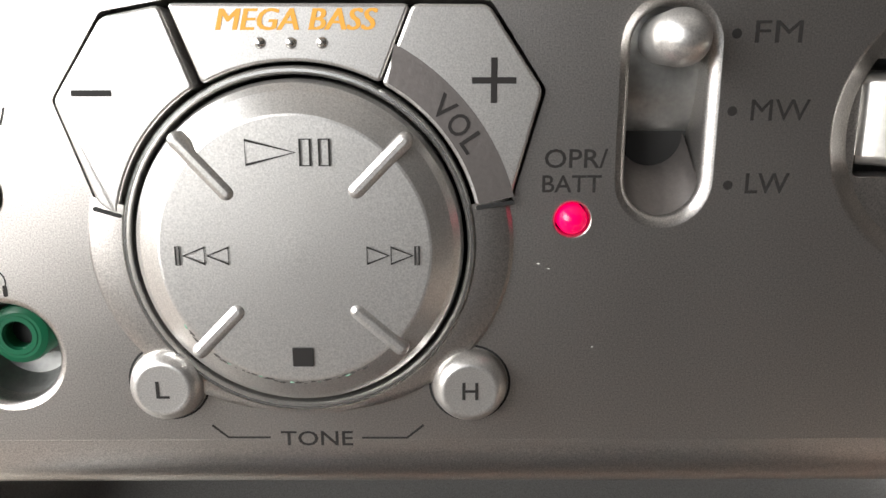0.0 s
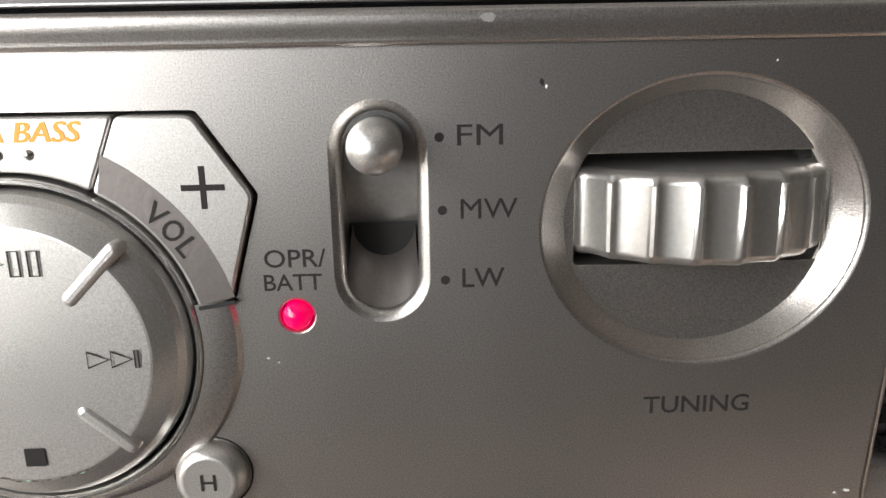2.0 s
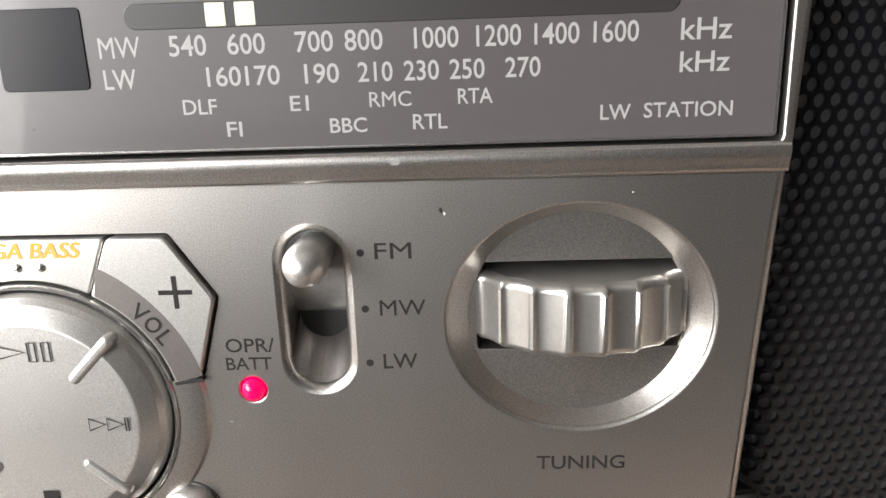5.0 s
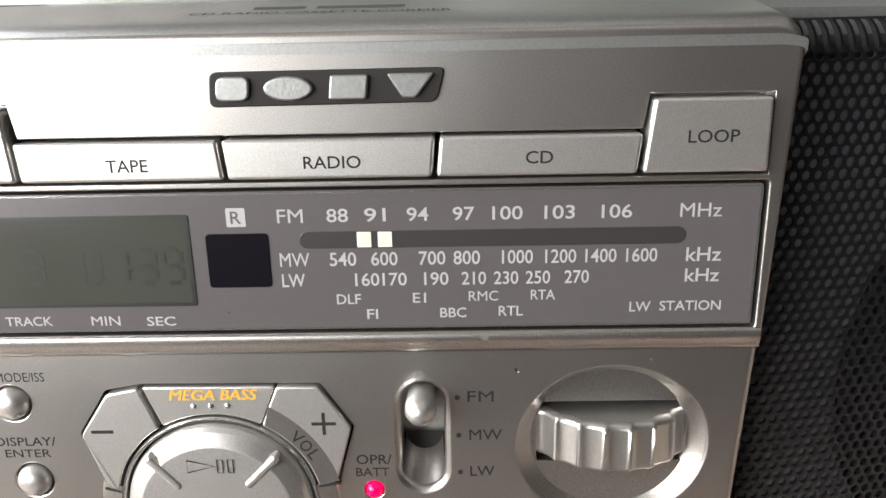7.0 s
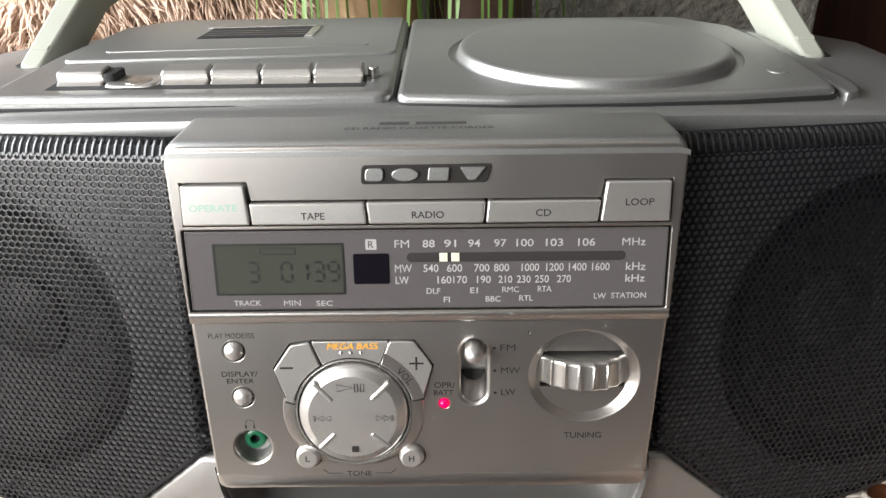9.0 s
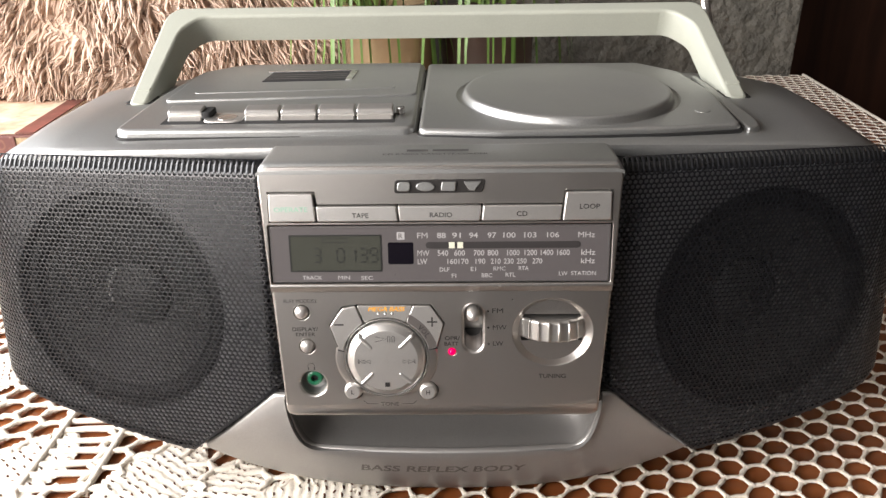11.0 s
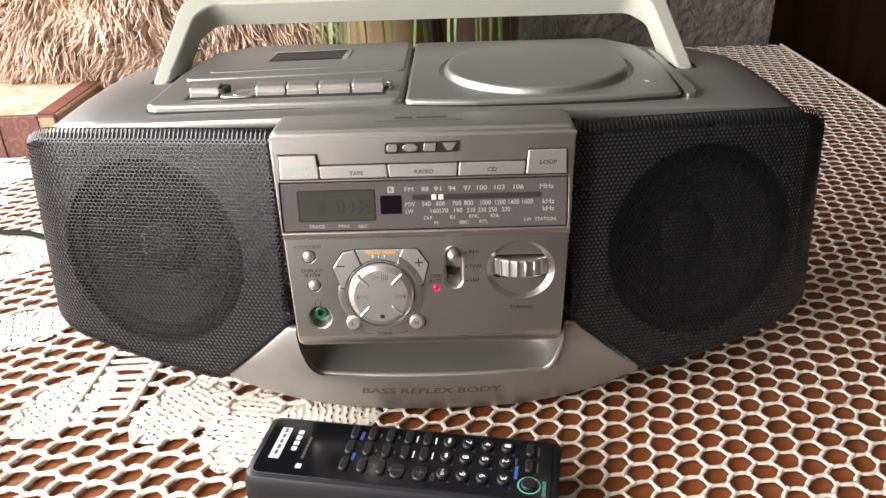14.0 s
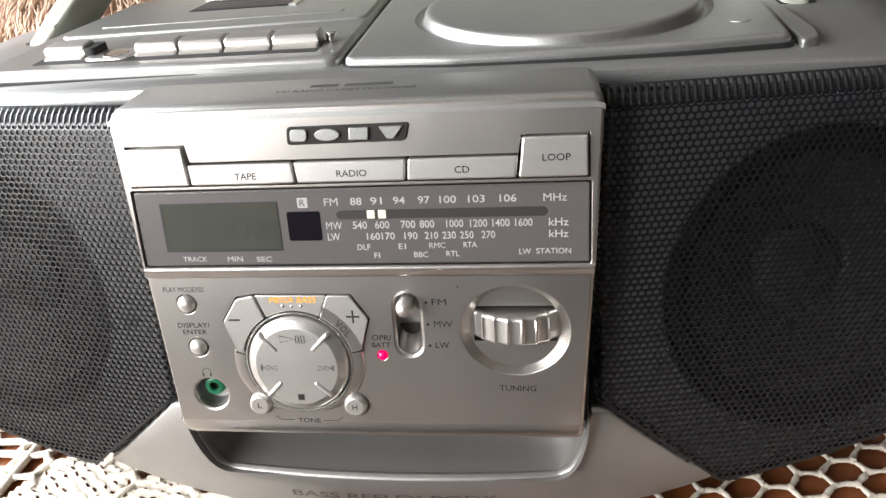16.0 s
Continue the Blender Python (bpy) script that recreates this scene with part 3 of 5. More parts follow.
for s, x, z, w in (("DLF", 1.9, 141.9, 4.6), ("E1", 15.4, 142.0, 2.5), ("RMC", 27.6, 142.2, 5.6), ("RTA", 38.9, 142.3, 4.6), ("FI", 6.3, 138.8, 2.1), ("BBC", 21.8, 138.9, 5.0), ("RTL", 32.8, 139.1, 4.6), ("LW", 57.4, 139.6, 4.0), ("STATION", 66.9, 139.7, 11.6)):
    ftext(s, x, z, w, 2.0, 0.51, DISPP, disp)

# volume and bass buttons round the control disc
left_btn = [(-53.6, 114.1), (-47.3, 123.2), (-40.6, 124.5)] + arc(KX, KZ, 20.9, 120.4, 171.0, 12) + [(-49.8, 102.3)]
mid_btn = [(-40.1, 124.5), (-13.45, 124.4)] + arc(KX, KZ, 20.9, 62.2, 118.8, 12)
right_btn = [(-13.35, 124.4), (-4.9, 124.3), (1.2, 115.1), (-2.2, 102.9)] + arc(KX, KZ, 20.9, 12.5, 62.0, 12)
vm = fpart("volume_down_button", cushion(inset(rounded(left_btn, [0.0 if 4 <= i <= 14 else 0.9 for i in range(len(left_btn))], 3), 0.22), -1.0, 7, 0.35), BUTTON)
part("minus_mark", flat(rect(-51.2, 114.5, -46.7, 115.2), -1.04), GRAPHITE, vm)
mb = fpart("bass_button", cushion(inset(rounded(mid_btn, [0.0 if 3 <= i <= 13 else 0.9 for i in range(len(mid_btn))], 3), 0.07), -0.75, 7, 0.35), BUTTON)
for dx, dy in ((-0.11, 0), (0.0, -0.006), (0.11, -0.012)):
    ftext("MEGA BASS", -25.9 + dx, 122.7, 17.6, 2.3, -0.80 + dy, ORANGE, mb, shear=0.25, bold=0.0)
for x in (-30.0, -26.6, -23.2):
    part("dimple", lathe([(0, -1.2), (0.3, -1.15), (0.55, -0.95), (0.68, -0.7)], 16, x, 120.2), CHROME, mb)
vp = fpart("volume_up_button", cushion(inset(rounded(right_btn, [0.0 if 5 <= i <= 15 else 0.9 for i in range(len(right_btn))], 3), 0.1), -1.0, 7, 0.35), BUTTON)
part("plus_mark", flat([(-6.8, 115.8), (-4.7, 115.8), (-4.7, 113.7), (-4.0, 113.7), (-4.0, 115.8), (-1.9, 115.8), (-1.9, 116.5), (-4.0, 116.5), (-4.0, 118.6), (-4.7, 118.6), (-4.7, 116.5), (-6.8, 116.5)], -1.04), GRAPHITE, vp)
part("arc_band", flat(arc(KX, KZ, 21.4, 60.2, 13.6, 16) + arc(KX - 1.3, KZ - 1.0, 27.0, 14.8, 62.0, 16), -1.03), BAND, vp, "darker grey arc with lettering")
for ch, x, z, a in (("V", -9.9, 113.2, -42), ("O", -8.2, 111.3, -48), ("L", -6.7, 109.3, -56)):
    ftext(ch, x, z, 2.3 if ch != "L" else 1.6, 2.6, -1.10, GRAPHITE, vp, turn=radians(a))
for x0, z0, x1, z1 in ((-6.0, 101.9, -2.1, 102.5), (-50.0, 101.8, -47.2, 101.0)):
    fpart("button_seam", slug(x0, z0, x1, z1, 0.25, -1.05, 1.0, 0.05), GAP)
# collar and ring
bm = bmesh.new()
n = 60
rows_ = []
for i in range(n + 1):
    a = radians(166 + (374 - 166) * i / n)
    ci, si = math.cos(a), math.sin(a)
    rin = 20.4
    rout = 20.95 + 4.2 * abs(ci) ** 1.5
    rows_.append([bm.verts.new((KX + r * ci, y, KZ + r * si)) for r, y in ((rin, 0.2), (rin + 0.05, -0.7), (rin + 0.15, -0.95), (rin + 0.15 + (rout - rin) * 0.5, -0.9), (rin + (rout - rin) * 0.85, -0.6), (rout, 0.25))])
for a, b in zip(rows_, rows_[1:]):
    for j in range(5):
        bm.faces.new((a[j], a[j + 1], b[j + 1], b[j]))
fpart("collar", bm, SILVER)
fpart("chrome_ring", lathe([(19.55, 4), (19.55, -0.2), (19.65, -0.9), (19.9, -1.25), (20.2, -1.25), (20.45, -0.9), (20.55, -0.3), (20.55, 2)], 72, KX, KZ), CHROME, None, "bright metal ring round the control disc")
disc = fpart("control_disc", lathe([(0, -3.9), (15.2, -3.75), (15.5, -3.7), (15.9, -3.5), (17.9, -2.3), (18.7, -1.5), (19.1, -0.4), (19.1, 6)], 80, KX, KZ), SILVER, None, "round silver control disc with playback symbols", angle=12)
disc.data.materials[0] = BUTTON
for x0, z0, x1, z1 in ((-39.2, 109.9, -34.0, 104.1), (-14.2, 109.8, -19.6, 104.3), (-33.6, 90.3, -38.3, 85.5), (-19.8, 90.3, -14.9, 85.9)):
    part("ridge", slug(x0, z0, x1, z1, 0.95, -4.15, -1.5, 0.7), BUTTON, disc)
Yd = -3.97
tri_r = lambda x, z, w, h: [(x, z - h / 2), (x + w, z), (x, z + h / 2)]
part("play_mark", frame_mark(tri_r(-31.6, 108.6, 5.6, 3.0), 0.3, Yd), GRAPHITE, disc)
for x in (-25.7, -23.6):
    part("pause_mark", frame_mark(rect(x, 107.1, x + 1.35, 110.1), 0.27, Yd), GRAPHITE, disc)
for x in (-39.4, -36.7):
    part("back_mark", frame_mark([(x, 97.0), (x + 2.6, 95.9), (x + 2.6, 98.1)], 0.28, Yd), GRAPHITE, disc)
part("back_mark", frame_mark(rect(-40.2, 95.9, -39.55, 98.1), 0.22, Yd), GRAPHITE, disc)
for x in (-18.6, -15.9):
    part("forward_mark", frame_mark([(x, 95.9), (x + 2.6, 97.0), (x, 98.1)], 0.28, Yd), GRAPHITE, disc)
part("forward_mark", frame_mark(rect(-13.25, 95.9, -12.6, 98.1), 0.22, Yd), GRAPHITE, disc)
part("stop_mark", flat(rect(-27.5, 83.7, -25.1, 86.0, 0.15), Yd), GRAPHITE, disc)

# round keys
def round_key(name, cx, cz, r, h, word=""):
    k = fpart(name, lathe([(0, -h + 0.12), (r * 0.62, -h + 0.1), (r * 0.70, -h + 0.02), (r * 0.80, -h + 0.2), (r * 0.93, -h + 0.8), (r, -h + 1.7), (r, 5)], 40, cx, cz), BUTTON, None, angle=50)
    if word:
        ftext(word, cx, cz, 1.9 if word == "H" else 1.6, 2.2, -h + 0.06, GRAPHITE, k)
    fpart("key_well", lathe([(r, 0.02), (r + 0.55, -0.02)], 40, cx, cz), GAP)
    return k


round_key("tone_key", LB[0], LB[1], 4.45, 2.6, "L")
round_key("tone_key", HB[0], HB[1], 4.45, 2.6, "H")
for nm, cx, cz in (("play_mode_key", -66.8, 120.9), ("display_key", -65.1, 103.4)):
    fpart(nm, lathe([(0, -2.2), (1.2, -2.1), (2.3, -1.7), (3.1, -0.9), (3.45, 0.2), (3.45, 5)], 32, cx, cz), BUTTON, angle=80)

# band switch
fpart("switch_floor", cushion(rect(9.8, 99.0, 20.8, 126, 2), 8.6, 9.5, 0.1), GAP)
# the slide plate curves away into the body below the knob
slide = [(3.6, 125.4), (3.6, 121.0), (3.8, 117.6), (4.2, 115.2), (4.8, 113.2), (5.7, 111.4), (6.9, 110.0), (8.4, 109.2), (9.4, 110.2), (7.6, 111.4), (6.2, 113.6), (5.4, 116.0), (4.9, 119.0), (4.6, 125.4)]
sw = fpart("band_switch", loft([[(x, y, z) for y, z in slide] for x in (10.9, 11.1, 19.5, 19.7)]), SHELL, None, "curved silver slide plate of the band switch", angle=60)
part("knob", lathe([(0, -7.1), (0.9, -7.0), (1.8, -6.55), (2.55, -5.7), (3.0, -4.5), (3.1, -3.2), (3.0, -1.5), (2.8, 4.4)], 32, 15.2, 120.6), BUTTON, sw, "rounded silver switch knob", angle=80)
# silver slope in a darker colour, which stands in for shade in the slot
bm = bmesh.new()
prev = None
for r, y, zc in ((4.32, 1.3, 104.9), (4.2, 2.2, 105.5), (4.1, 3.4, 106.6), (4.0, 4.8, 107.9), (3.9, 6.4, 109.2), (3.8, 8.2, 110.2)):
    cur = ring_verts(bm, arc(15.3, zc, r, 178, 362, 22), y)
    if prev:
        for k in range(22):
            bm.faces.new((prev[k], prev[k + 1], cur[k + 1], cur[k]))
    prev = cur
fpart("slot_scoop", bm, BAND, None, "sloping lower end of the switch slot, shade put into its dark colour", angle=70)
for s, z, x, w in (("FM", 121.3, 26.9, 5.2), ("MW", 112.8, 27.9, 6.6), ("LW", 104.5, 27.2, 5.0)):
    ftext(s, x, z, w, 2.35)
for x, z in ((22.3, 121.1), (22.5, 112.7), (22.7, 104.3)):
    fpart("dot_mark", flat(circle(x, z, 0.55, 16), -0.04, 0.03), GRAPHITE)
ftext("OPR/", 5.2, 107.4, 7.2, 2.2)
ftext("BATT", 4.8, 104.5, 6.8, 2.0)
fpart("indicator_lamp", lathe([(0, -1.3), (0.8, -1.15), (1.4, -0.7), (1.75, 0.0), (1.8, 3)], 24, 5.0, 100.3), LEDM, None, "glowing pinkish red lamp", angle=80)

# tuning dial
slot_z0, slot_z1 = 104.4, 118.4
tw = fpart("tuning_dish", plate(circle(TX, TZC, 17.6, 64), [(rounded([(TX - 14.8, slot_z0 + 0.4), (TX + 15.3, slot_z0 + 0.4), (TX + 15.3, slot_z1), (TX - 14.8, slot_z1)], 0.8), 0.15, 5)], 2.95, 1.2, 0.2), SILVER, None, "round recessed dish of the tuning wheel")
bm = bmesh.new()
prev = None
for a, b, y in ((19.2, 17.3, 0.25), (18.7, 16.9, 0.75), (17.9, 16.4, 1.5), (17.2, 15.95, 2.1), (16.5, 15.6, 2.6), (16.1, 15.4, 2.9), (15.8, 15.2, 3.3)):
    cur = ring_verts(bm, dish_edge(a, b, 72), y)
    if prev:
        bridge(bm, prev, cur)
    prev = cur
fpart("dish_ring", bm, SILVER, None, "sloping ring of the tuning dish", angle=60)
bm = bmesh.new()
R, CY, NR = 18.5, 13.7, 23
prev = None
# shallow flutes with a narrow proud rib in each, which stops short of the rims
FLUTE = (0.0, 0.0, -0.36, -0.56, -0.68, -0.74, -0.75, -0.72, -0.65, -0.54, -0.40, -0.27)
for z, dr, rib in ((106.1, -1.5, 0.0), (106.3, -0.7, 0.0), (106.7, -0.2, 0.0), (107.2, 0.0, 0.0), (107.4, 0.0, 0.42), (115.5, 0.0, 0.42), (115.7, 0.0, 0.0), (116.2, -0.2, 0.0), (116.6, -0.7, 0.0), (116.8, -1.5, 0.0)):
    cur = []
    for i in range(NR * 12):
        k = i % 12
        a = 2 * math.pi * (i // 12 + (0.0, 0.09, 0.13, 0.2, 0.28, 0.37, 0.46, 0.56, 0.67, 0.78, 0.88, 0.95)[k]) / NR + 0.11
        rr = R + dr + (rib - 0.2 if k < 2 else FLUTE[k])
        cur.append(bm.verts.new((TX + 0.5 + rr * math.sin(a), CY - rr * math.cos(a), z)))
    if prev:
        bridge(bm, prev, cur)
    else:
        bm.faces.new(cur)
    prev = cur
bm.faces.new(prev)
fpart("tuning_wheel", bm, WHEEL, None, "fluted silver thumb wheel", angle=48)
ftext("TUNING", 53.6, 87.4, 13.2, 2.3)

# headphone socket
fpart("socket_cup", lathe([(6.4, 0.6), (6.35, 2.6), (6.0, 5.2), (5.0, 6.6), (0.1, 7.0)], 40, -63.2, 83.6), SHELL)
sk = fpart("headphone_socket", lathe([(1.75, 6.5), (1.75, 2.7), (2.1, 2.45), (3.0, 2.45), (3.7, 2.8), (3.9, 3.5), (3.9, 7)], 36, -63.0, 85.2), JACKG, None, "green headphone socket in a round cup")
part("socket_hole", lathe([(0, 4.6), (1.75, 4.6), (1.76, 6.6)], 24, -63.0, 85.2), GAP, sk)
part("socket_ring", lathe([(1.7, 2.9), (1.9, 2.35), (2.5, 2.35), (2.7, 2.5)], 30, -63.0, 85.2), JACKG, sk)
bm = bmesh.new()
a_ = arc(-63.7, 92.8, 1.75, -20, 200, 16)
b_ = arc(-63.7, 92.8, 1.55, 200, -20, 16)
va, vb = ring_verts(bm, a_, -0.04), ring_verts(bm, b_[::-1], -0.04)
for i in range(16):
    bm.faces.new((va[i], va[i + 1], vb[i + 1], vb[i]))
fpart("headphone_mark", bm, GRAPHITE)
for x in (-65.4, -62.5):
    fpart("headphone_mark", flat(rect(x, 91.0, x + 0.55, 92.4, 0.2), -0.04, 0.03), GRAPHITE)
ftext("PLAY MODE/ISS", -67.1, 126.6, 15.6, 1.95)
ftext("DISPLAY/", -65.5, 112.3, 12.4, 2.0)
ftext("ENTER", -65.4, 109.6, 9.4, 1.8)
ftext("TONE", -25.8, 72.5, 9.0, 2.0)
for pts in ([(-38.9, 74.2), (-36.9, 72.5), (-31.6, 72.5), (-31.6, 72.75), (-36.8, 72.75), (-38.7, 74.4)], [(-12.6, 74.4), (-14.6, 72.7), (-20.2, 72.7), (-20.2, 72.45), (-14.5, 72.45), (-12.4, 74.2)]):
    fpart("bracket_line", flat(pts, -0.04, 0.03), GRAPHITE)

# ---- grilles ----
def grille_plan(s):
    """Distance along the grille from its inner edge -> (|x|, y) in the leaning frame."""
    L1 = 128.0
    if s <= L1:
        f = s / L1
        return 84 + 127.0 * f, 10 + 26.0 * f
    q = s - L1
    r = 46.0
    a0 = math.atan2(26, 127)
    a = min(q / r, 1.35)
    return 211 + r * (math.sin(a0 + a) - math.sin(a0)), 36 + r * (math.cos(a0) - math.cos(a0 + a)) + max(0.0, q - 1.35 * r)


S_MAX, V_TOP, V_BOT = 128 + 46 * 1.35, 186.0, 62.0


def grille_point(s, v, side, off=0.0):
    """off: metres behind the sheet."""
    x, y = grille_plan(s)
    z = v
    vt = grille_top(s) - 9.0
    if v > vt:
        q = min((v - vt) / 9.0, 1.45)
        z, y = vt + 9 * math.sin(q), y + 9 * (1 - math.cos(q)) + max(0.0, v - vt - 1.45 * 9)
    edge = s - grille_inner(v) + 3.6
    if edge < 5.5:
        y += 0.2 * (5.5 - max(edge, -1.0)) ** 2
    if v < 46:
        y += 0.010 * (46 - v) ** 2
    if side < 0:
        x = 84 + (x - 84) * LONG
    return (side * x, y + off, z)


def grille_top(s):
    x, _ = grille_plan(s)
    return 192.0 - 16.0 * (max(0.0, x - 218.0) / 38.0) ** 1.8


def grille_bottom(s):
    x, _ = grille_plan(s)
    if x < 128:
        return 77.5 - (x - 82) * (77.5 - 37) / 47.0
    t = (x - 128) / 128.0
    return max(33.0, 37 - (x - 128)) + 30 * t + 13 * max(0.0, t) ** 3


def grille_inner(v):
    return max(0.0, 1.6 - (190 - v) * 0.045)


def in_grille(s, v, pad=0.0):
    return grille_inner(v) - 3.6 + pad <= s <= S_MAX - pad and grille_bottom(s) + pad <= v <= grille_top(s) + 2.4 - pad


PITCH = 2.65


def grille(side, label):
    g = empty("grille")
    g.parent = radio
    tagged(g, label)
    verts, faces = [], []
    rowh = PITCH * math.sqrt(3) / 2
    r_hex = PITCH / math.sqrt(3)
    r_hole = PITCH * 0.39

    def add(s, v, d):
        p = grille_point(s, v, side, d)
        verts.append(tuple(c * MM for c in p))
        return len(verts) - 1

    nv = int((196 - 28) / rowh)
    for j in range(nv):
        v = 29 + j * rowh
        for i in range(int((S_MAX + 8) / PITCH) + 2):
            s = -6 + (i + 0.5 * (j % 2)) * PITCH
            if not in_grille(s, v, 0.4) or v > grille_top(s) - 6.2:
                continue
            outer, rim, lipv, inner = [], [], [], []
            for k in range(12):
                a = radians(30 * k + 30)
                ca, sa = math.cos(a), math.sin(a)
                q = r_hex if k % 2 == 0 else r_hex * 0.8660254
                outer.append(add(s + q * ca, v + q * sa, 0.0))
                rim.append(add(s + r_hole * ca, v + r_hole * sa, 0.03))
                lipv.append(add(s + r_hole * 0.93 * ca, v + r_hole * 0.93 * sa, 0.2))
                inner.append(add(s + r_hole * 0.91 * ca, v + r_hole * 0.91 * sa, 0.8))
            for k in range(12):
                l = (k + 1) % 12
                faces.append((outer[k], outer[l], rim[l], rim[k]))
                faces.append((rim[k], rim[l], lipv[l], lipv[k]))
                faces.append((lipv[k], lipv[l], inner[l], inner[k]))
    # slits round the bent top edge: narrow bars between two rails
    def strip_quad(s0, s1, v0, v1, nseg):
        base_ = len(verts)
        for k in range(nseg + 1):
            v_ = v0 + (v1 - v0) * k / nseg
            for s_, d_ in ((s0, 0.25), ((s0 + s1) / 2, -0.1), (s1, 0.25)):
                add(s_, v_, d_)
        for k in range(nseg):
            for i_ in (0, 1):
                o_ = base_ + 3 * k + i_
                faces.append((o_, o_ + 1, o_ + 4, o_ + 3))

    s = -2.5
    while s < S_MAX - 1:
        t0 = grille_top(s)
        strip_quad(s, s + PITCH * 0.6, t0 - 6.6, t0 + 2.0, 6)
        strip_quad(s, s + PITCH, t0 - 6.6, t0 - 5.6, 1)
        strip_quad(s, s + PITCH, t0 + 1.5, t0 + 3.0, 1)
        s += PITCH
    tagged(raw("perforated_sheet", verts, faces, GRILLE, g, "black perforated metal", FRONT, False), kind="stuff")
    # solid rim round the sheet
    bm = bmesh.new()
    path = []
    for k in range(40):
        s = -2.0 + (S_MAX + 2.0) * k / 39
        path.append((s, grille_bottom(max(s, 0))))
    lo = [Vector(grille_point(s, v, side)) for s, v in path]
    hi = [Vector(grille_point(s, v + 1.6, side)) for s, v in path]
    bk = [Vector(grille_point(s, v - 0.2, side, 6.0)) for s, v in path]
    rowsb = [[bm.verts.new(q) for q in r] for r in (hi, lo, bk)]
    for a, b in zip(rowsb, rowsb[1:]):
        for i in range(39):
            bm.faces.new((a[i], a[i + 1], b[i + 1], b[i]))
    part("rim", bm, GRILLE, g, m=FRONT)
    # black lining behind the bent end, the bent top and the lower edge
    def lined(s, v):
        x, y, z = grille_point(s, v, side, 4.2)
        over = max(0.0, min(1.0, (v - grille_top(s) + 9.0) / 9.0))
        turn = max(0.0, min(1.0, (s - 128.0) / 45.0))
        return (x - side * 1.2 * turn, y - 2.0 * over - 2.2 * turn, z - 3.4 * over)

    for s0, s1, ns, low, high in ((141.0, S_MAX, 16, 0.0, 11.0), (-2.5, S_MAX, 50, 12.0, -3.2), (-2.5, S_MAX, 60, 0.0, None)):
        bm = bmesh.new()
        cols = []
        for k in range(ns + 1):
            s = s0 + (s1 - s0) * k / ns
            top_v = grille_top(s)
            lo_v, hi_v = (grille_bottom(max(s, 0)) if low == 0 else top_v - low), (top_v - high if high is not None else grille_bottom(max(s, 0)) + 7)
            cols.append([bm.verts.new(lined(s, lo_v + (hi_v - lo_v) * j / 10)) for j in range(11)])
        for a, c_ in zip(cols, cols[1:]):
            for j in range(10):
                bm.faces.new((a[j], a[j + 1], c_[j + 1], c_[j]))
        part("lining", bm, GAP if low else BAFFLE, g, m=FRONT)
    # baffle and loudspeaker behind the sheet
    dxy = Vector((127, 26)).normalized()
    ang = math.degrees(math.atan2(26, 127)) * side
    cs = 81.0
    cx, cy = grille_plan(cs)
    if side < 0:
        cx = 84 + (cx - 84) * LONG
    M = FRONT @ pose(side * cx * MM, (cy + 3.0) * MM, 114.5 * MM, 0, 0, ang)
    # loop in the baffle's own plane (x along it)
    base = [(-cs - 1, 184 - 114.5), (143 - cs, 184 - 114.5), (143 - cs, grille_bottom(143) + 2 - 114.5), (128 - 84 + 0 - cs, 36 - 114.5), (-cs - 1, 73 - 114.5)]
    base = [(side * a, b) for a, b in base]
    if side < 0:
        base = base[::-1]
    part("baffle", plate(base, [(circle(0, 0, 59.0, 64), 1.6, 3)], 0, 3, 0.3), BAFFLE, g, m=M)
    spk = part("loudspeaker", lathe([(48.6, 6.2), (32, 14.0), (18, 20.5)], 56), CONE, g, "grey paper cone with black rubber surround", M)
    part("surround", lathe([(60.5, 3.6), (58, 5.0), (56.5, 4.0), (54.0, 3.4), (51.2, 4.2), (49.2, 6.0), (48.6, 6.4)], 56), RUBBER, spk)
    part("dust_cap", lathe([(18, 20.2), (17.5, 18.2), (13, 15.4), (7, 13.9), (0.1, 13.4)], 40), CONE, spk)
    return g


grille(-1, "black perforated metal grille over a loudspeaker")
grille(1, "black perforated metal grille over a loudspeaker")

# ---- lower base with its port ----
def base_front(x, z):
    return 14.5 + 1.6 * math.log(1 + math.exp((40 - z) / 4.0)) + 0.05 * max(0.0, z - 40) + 13.5 * (x / 128.0) ** 2


def base_top(x):
    u = abs(x)
    if u <= 62:
        return 41.5
    if u <= 80:
        return 41.5 + 31.5 * ((u - 62) / 18.0) ** 3.5
    if u <= 86:
        return 73.0
    return 73.0 - (u - 86) * 39.5 / 43.0


def base_bot(x):
    u = abs(x)
    return 4.0 + 25.5 * (u / 129.0) ** 3.2


secs = []
xs_base = [-129 + 2.0 * k for k in range(24)] + [-82 + 0.8 * k for k in range(26)]
xs_base += [-60 + 2.0 * k for k in range(30)] + [0.0]
xs_base = xs_base + [-x for x in xs_base[-2::-1]]
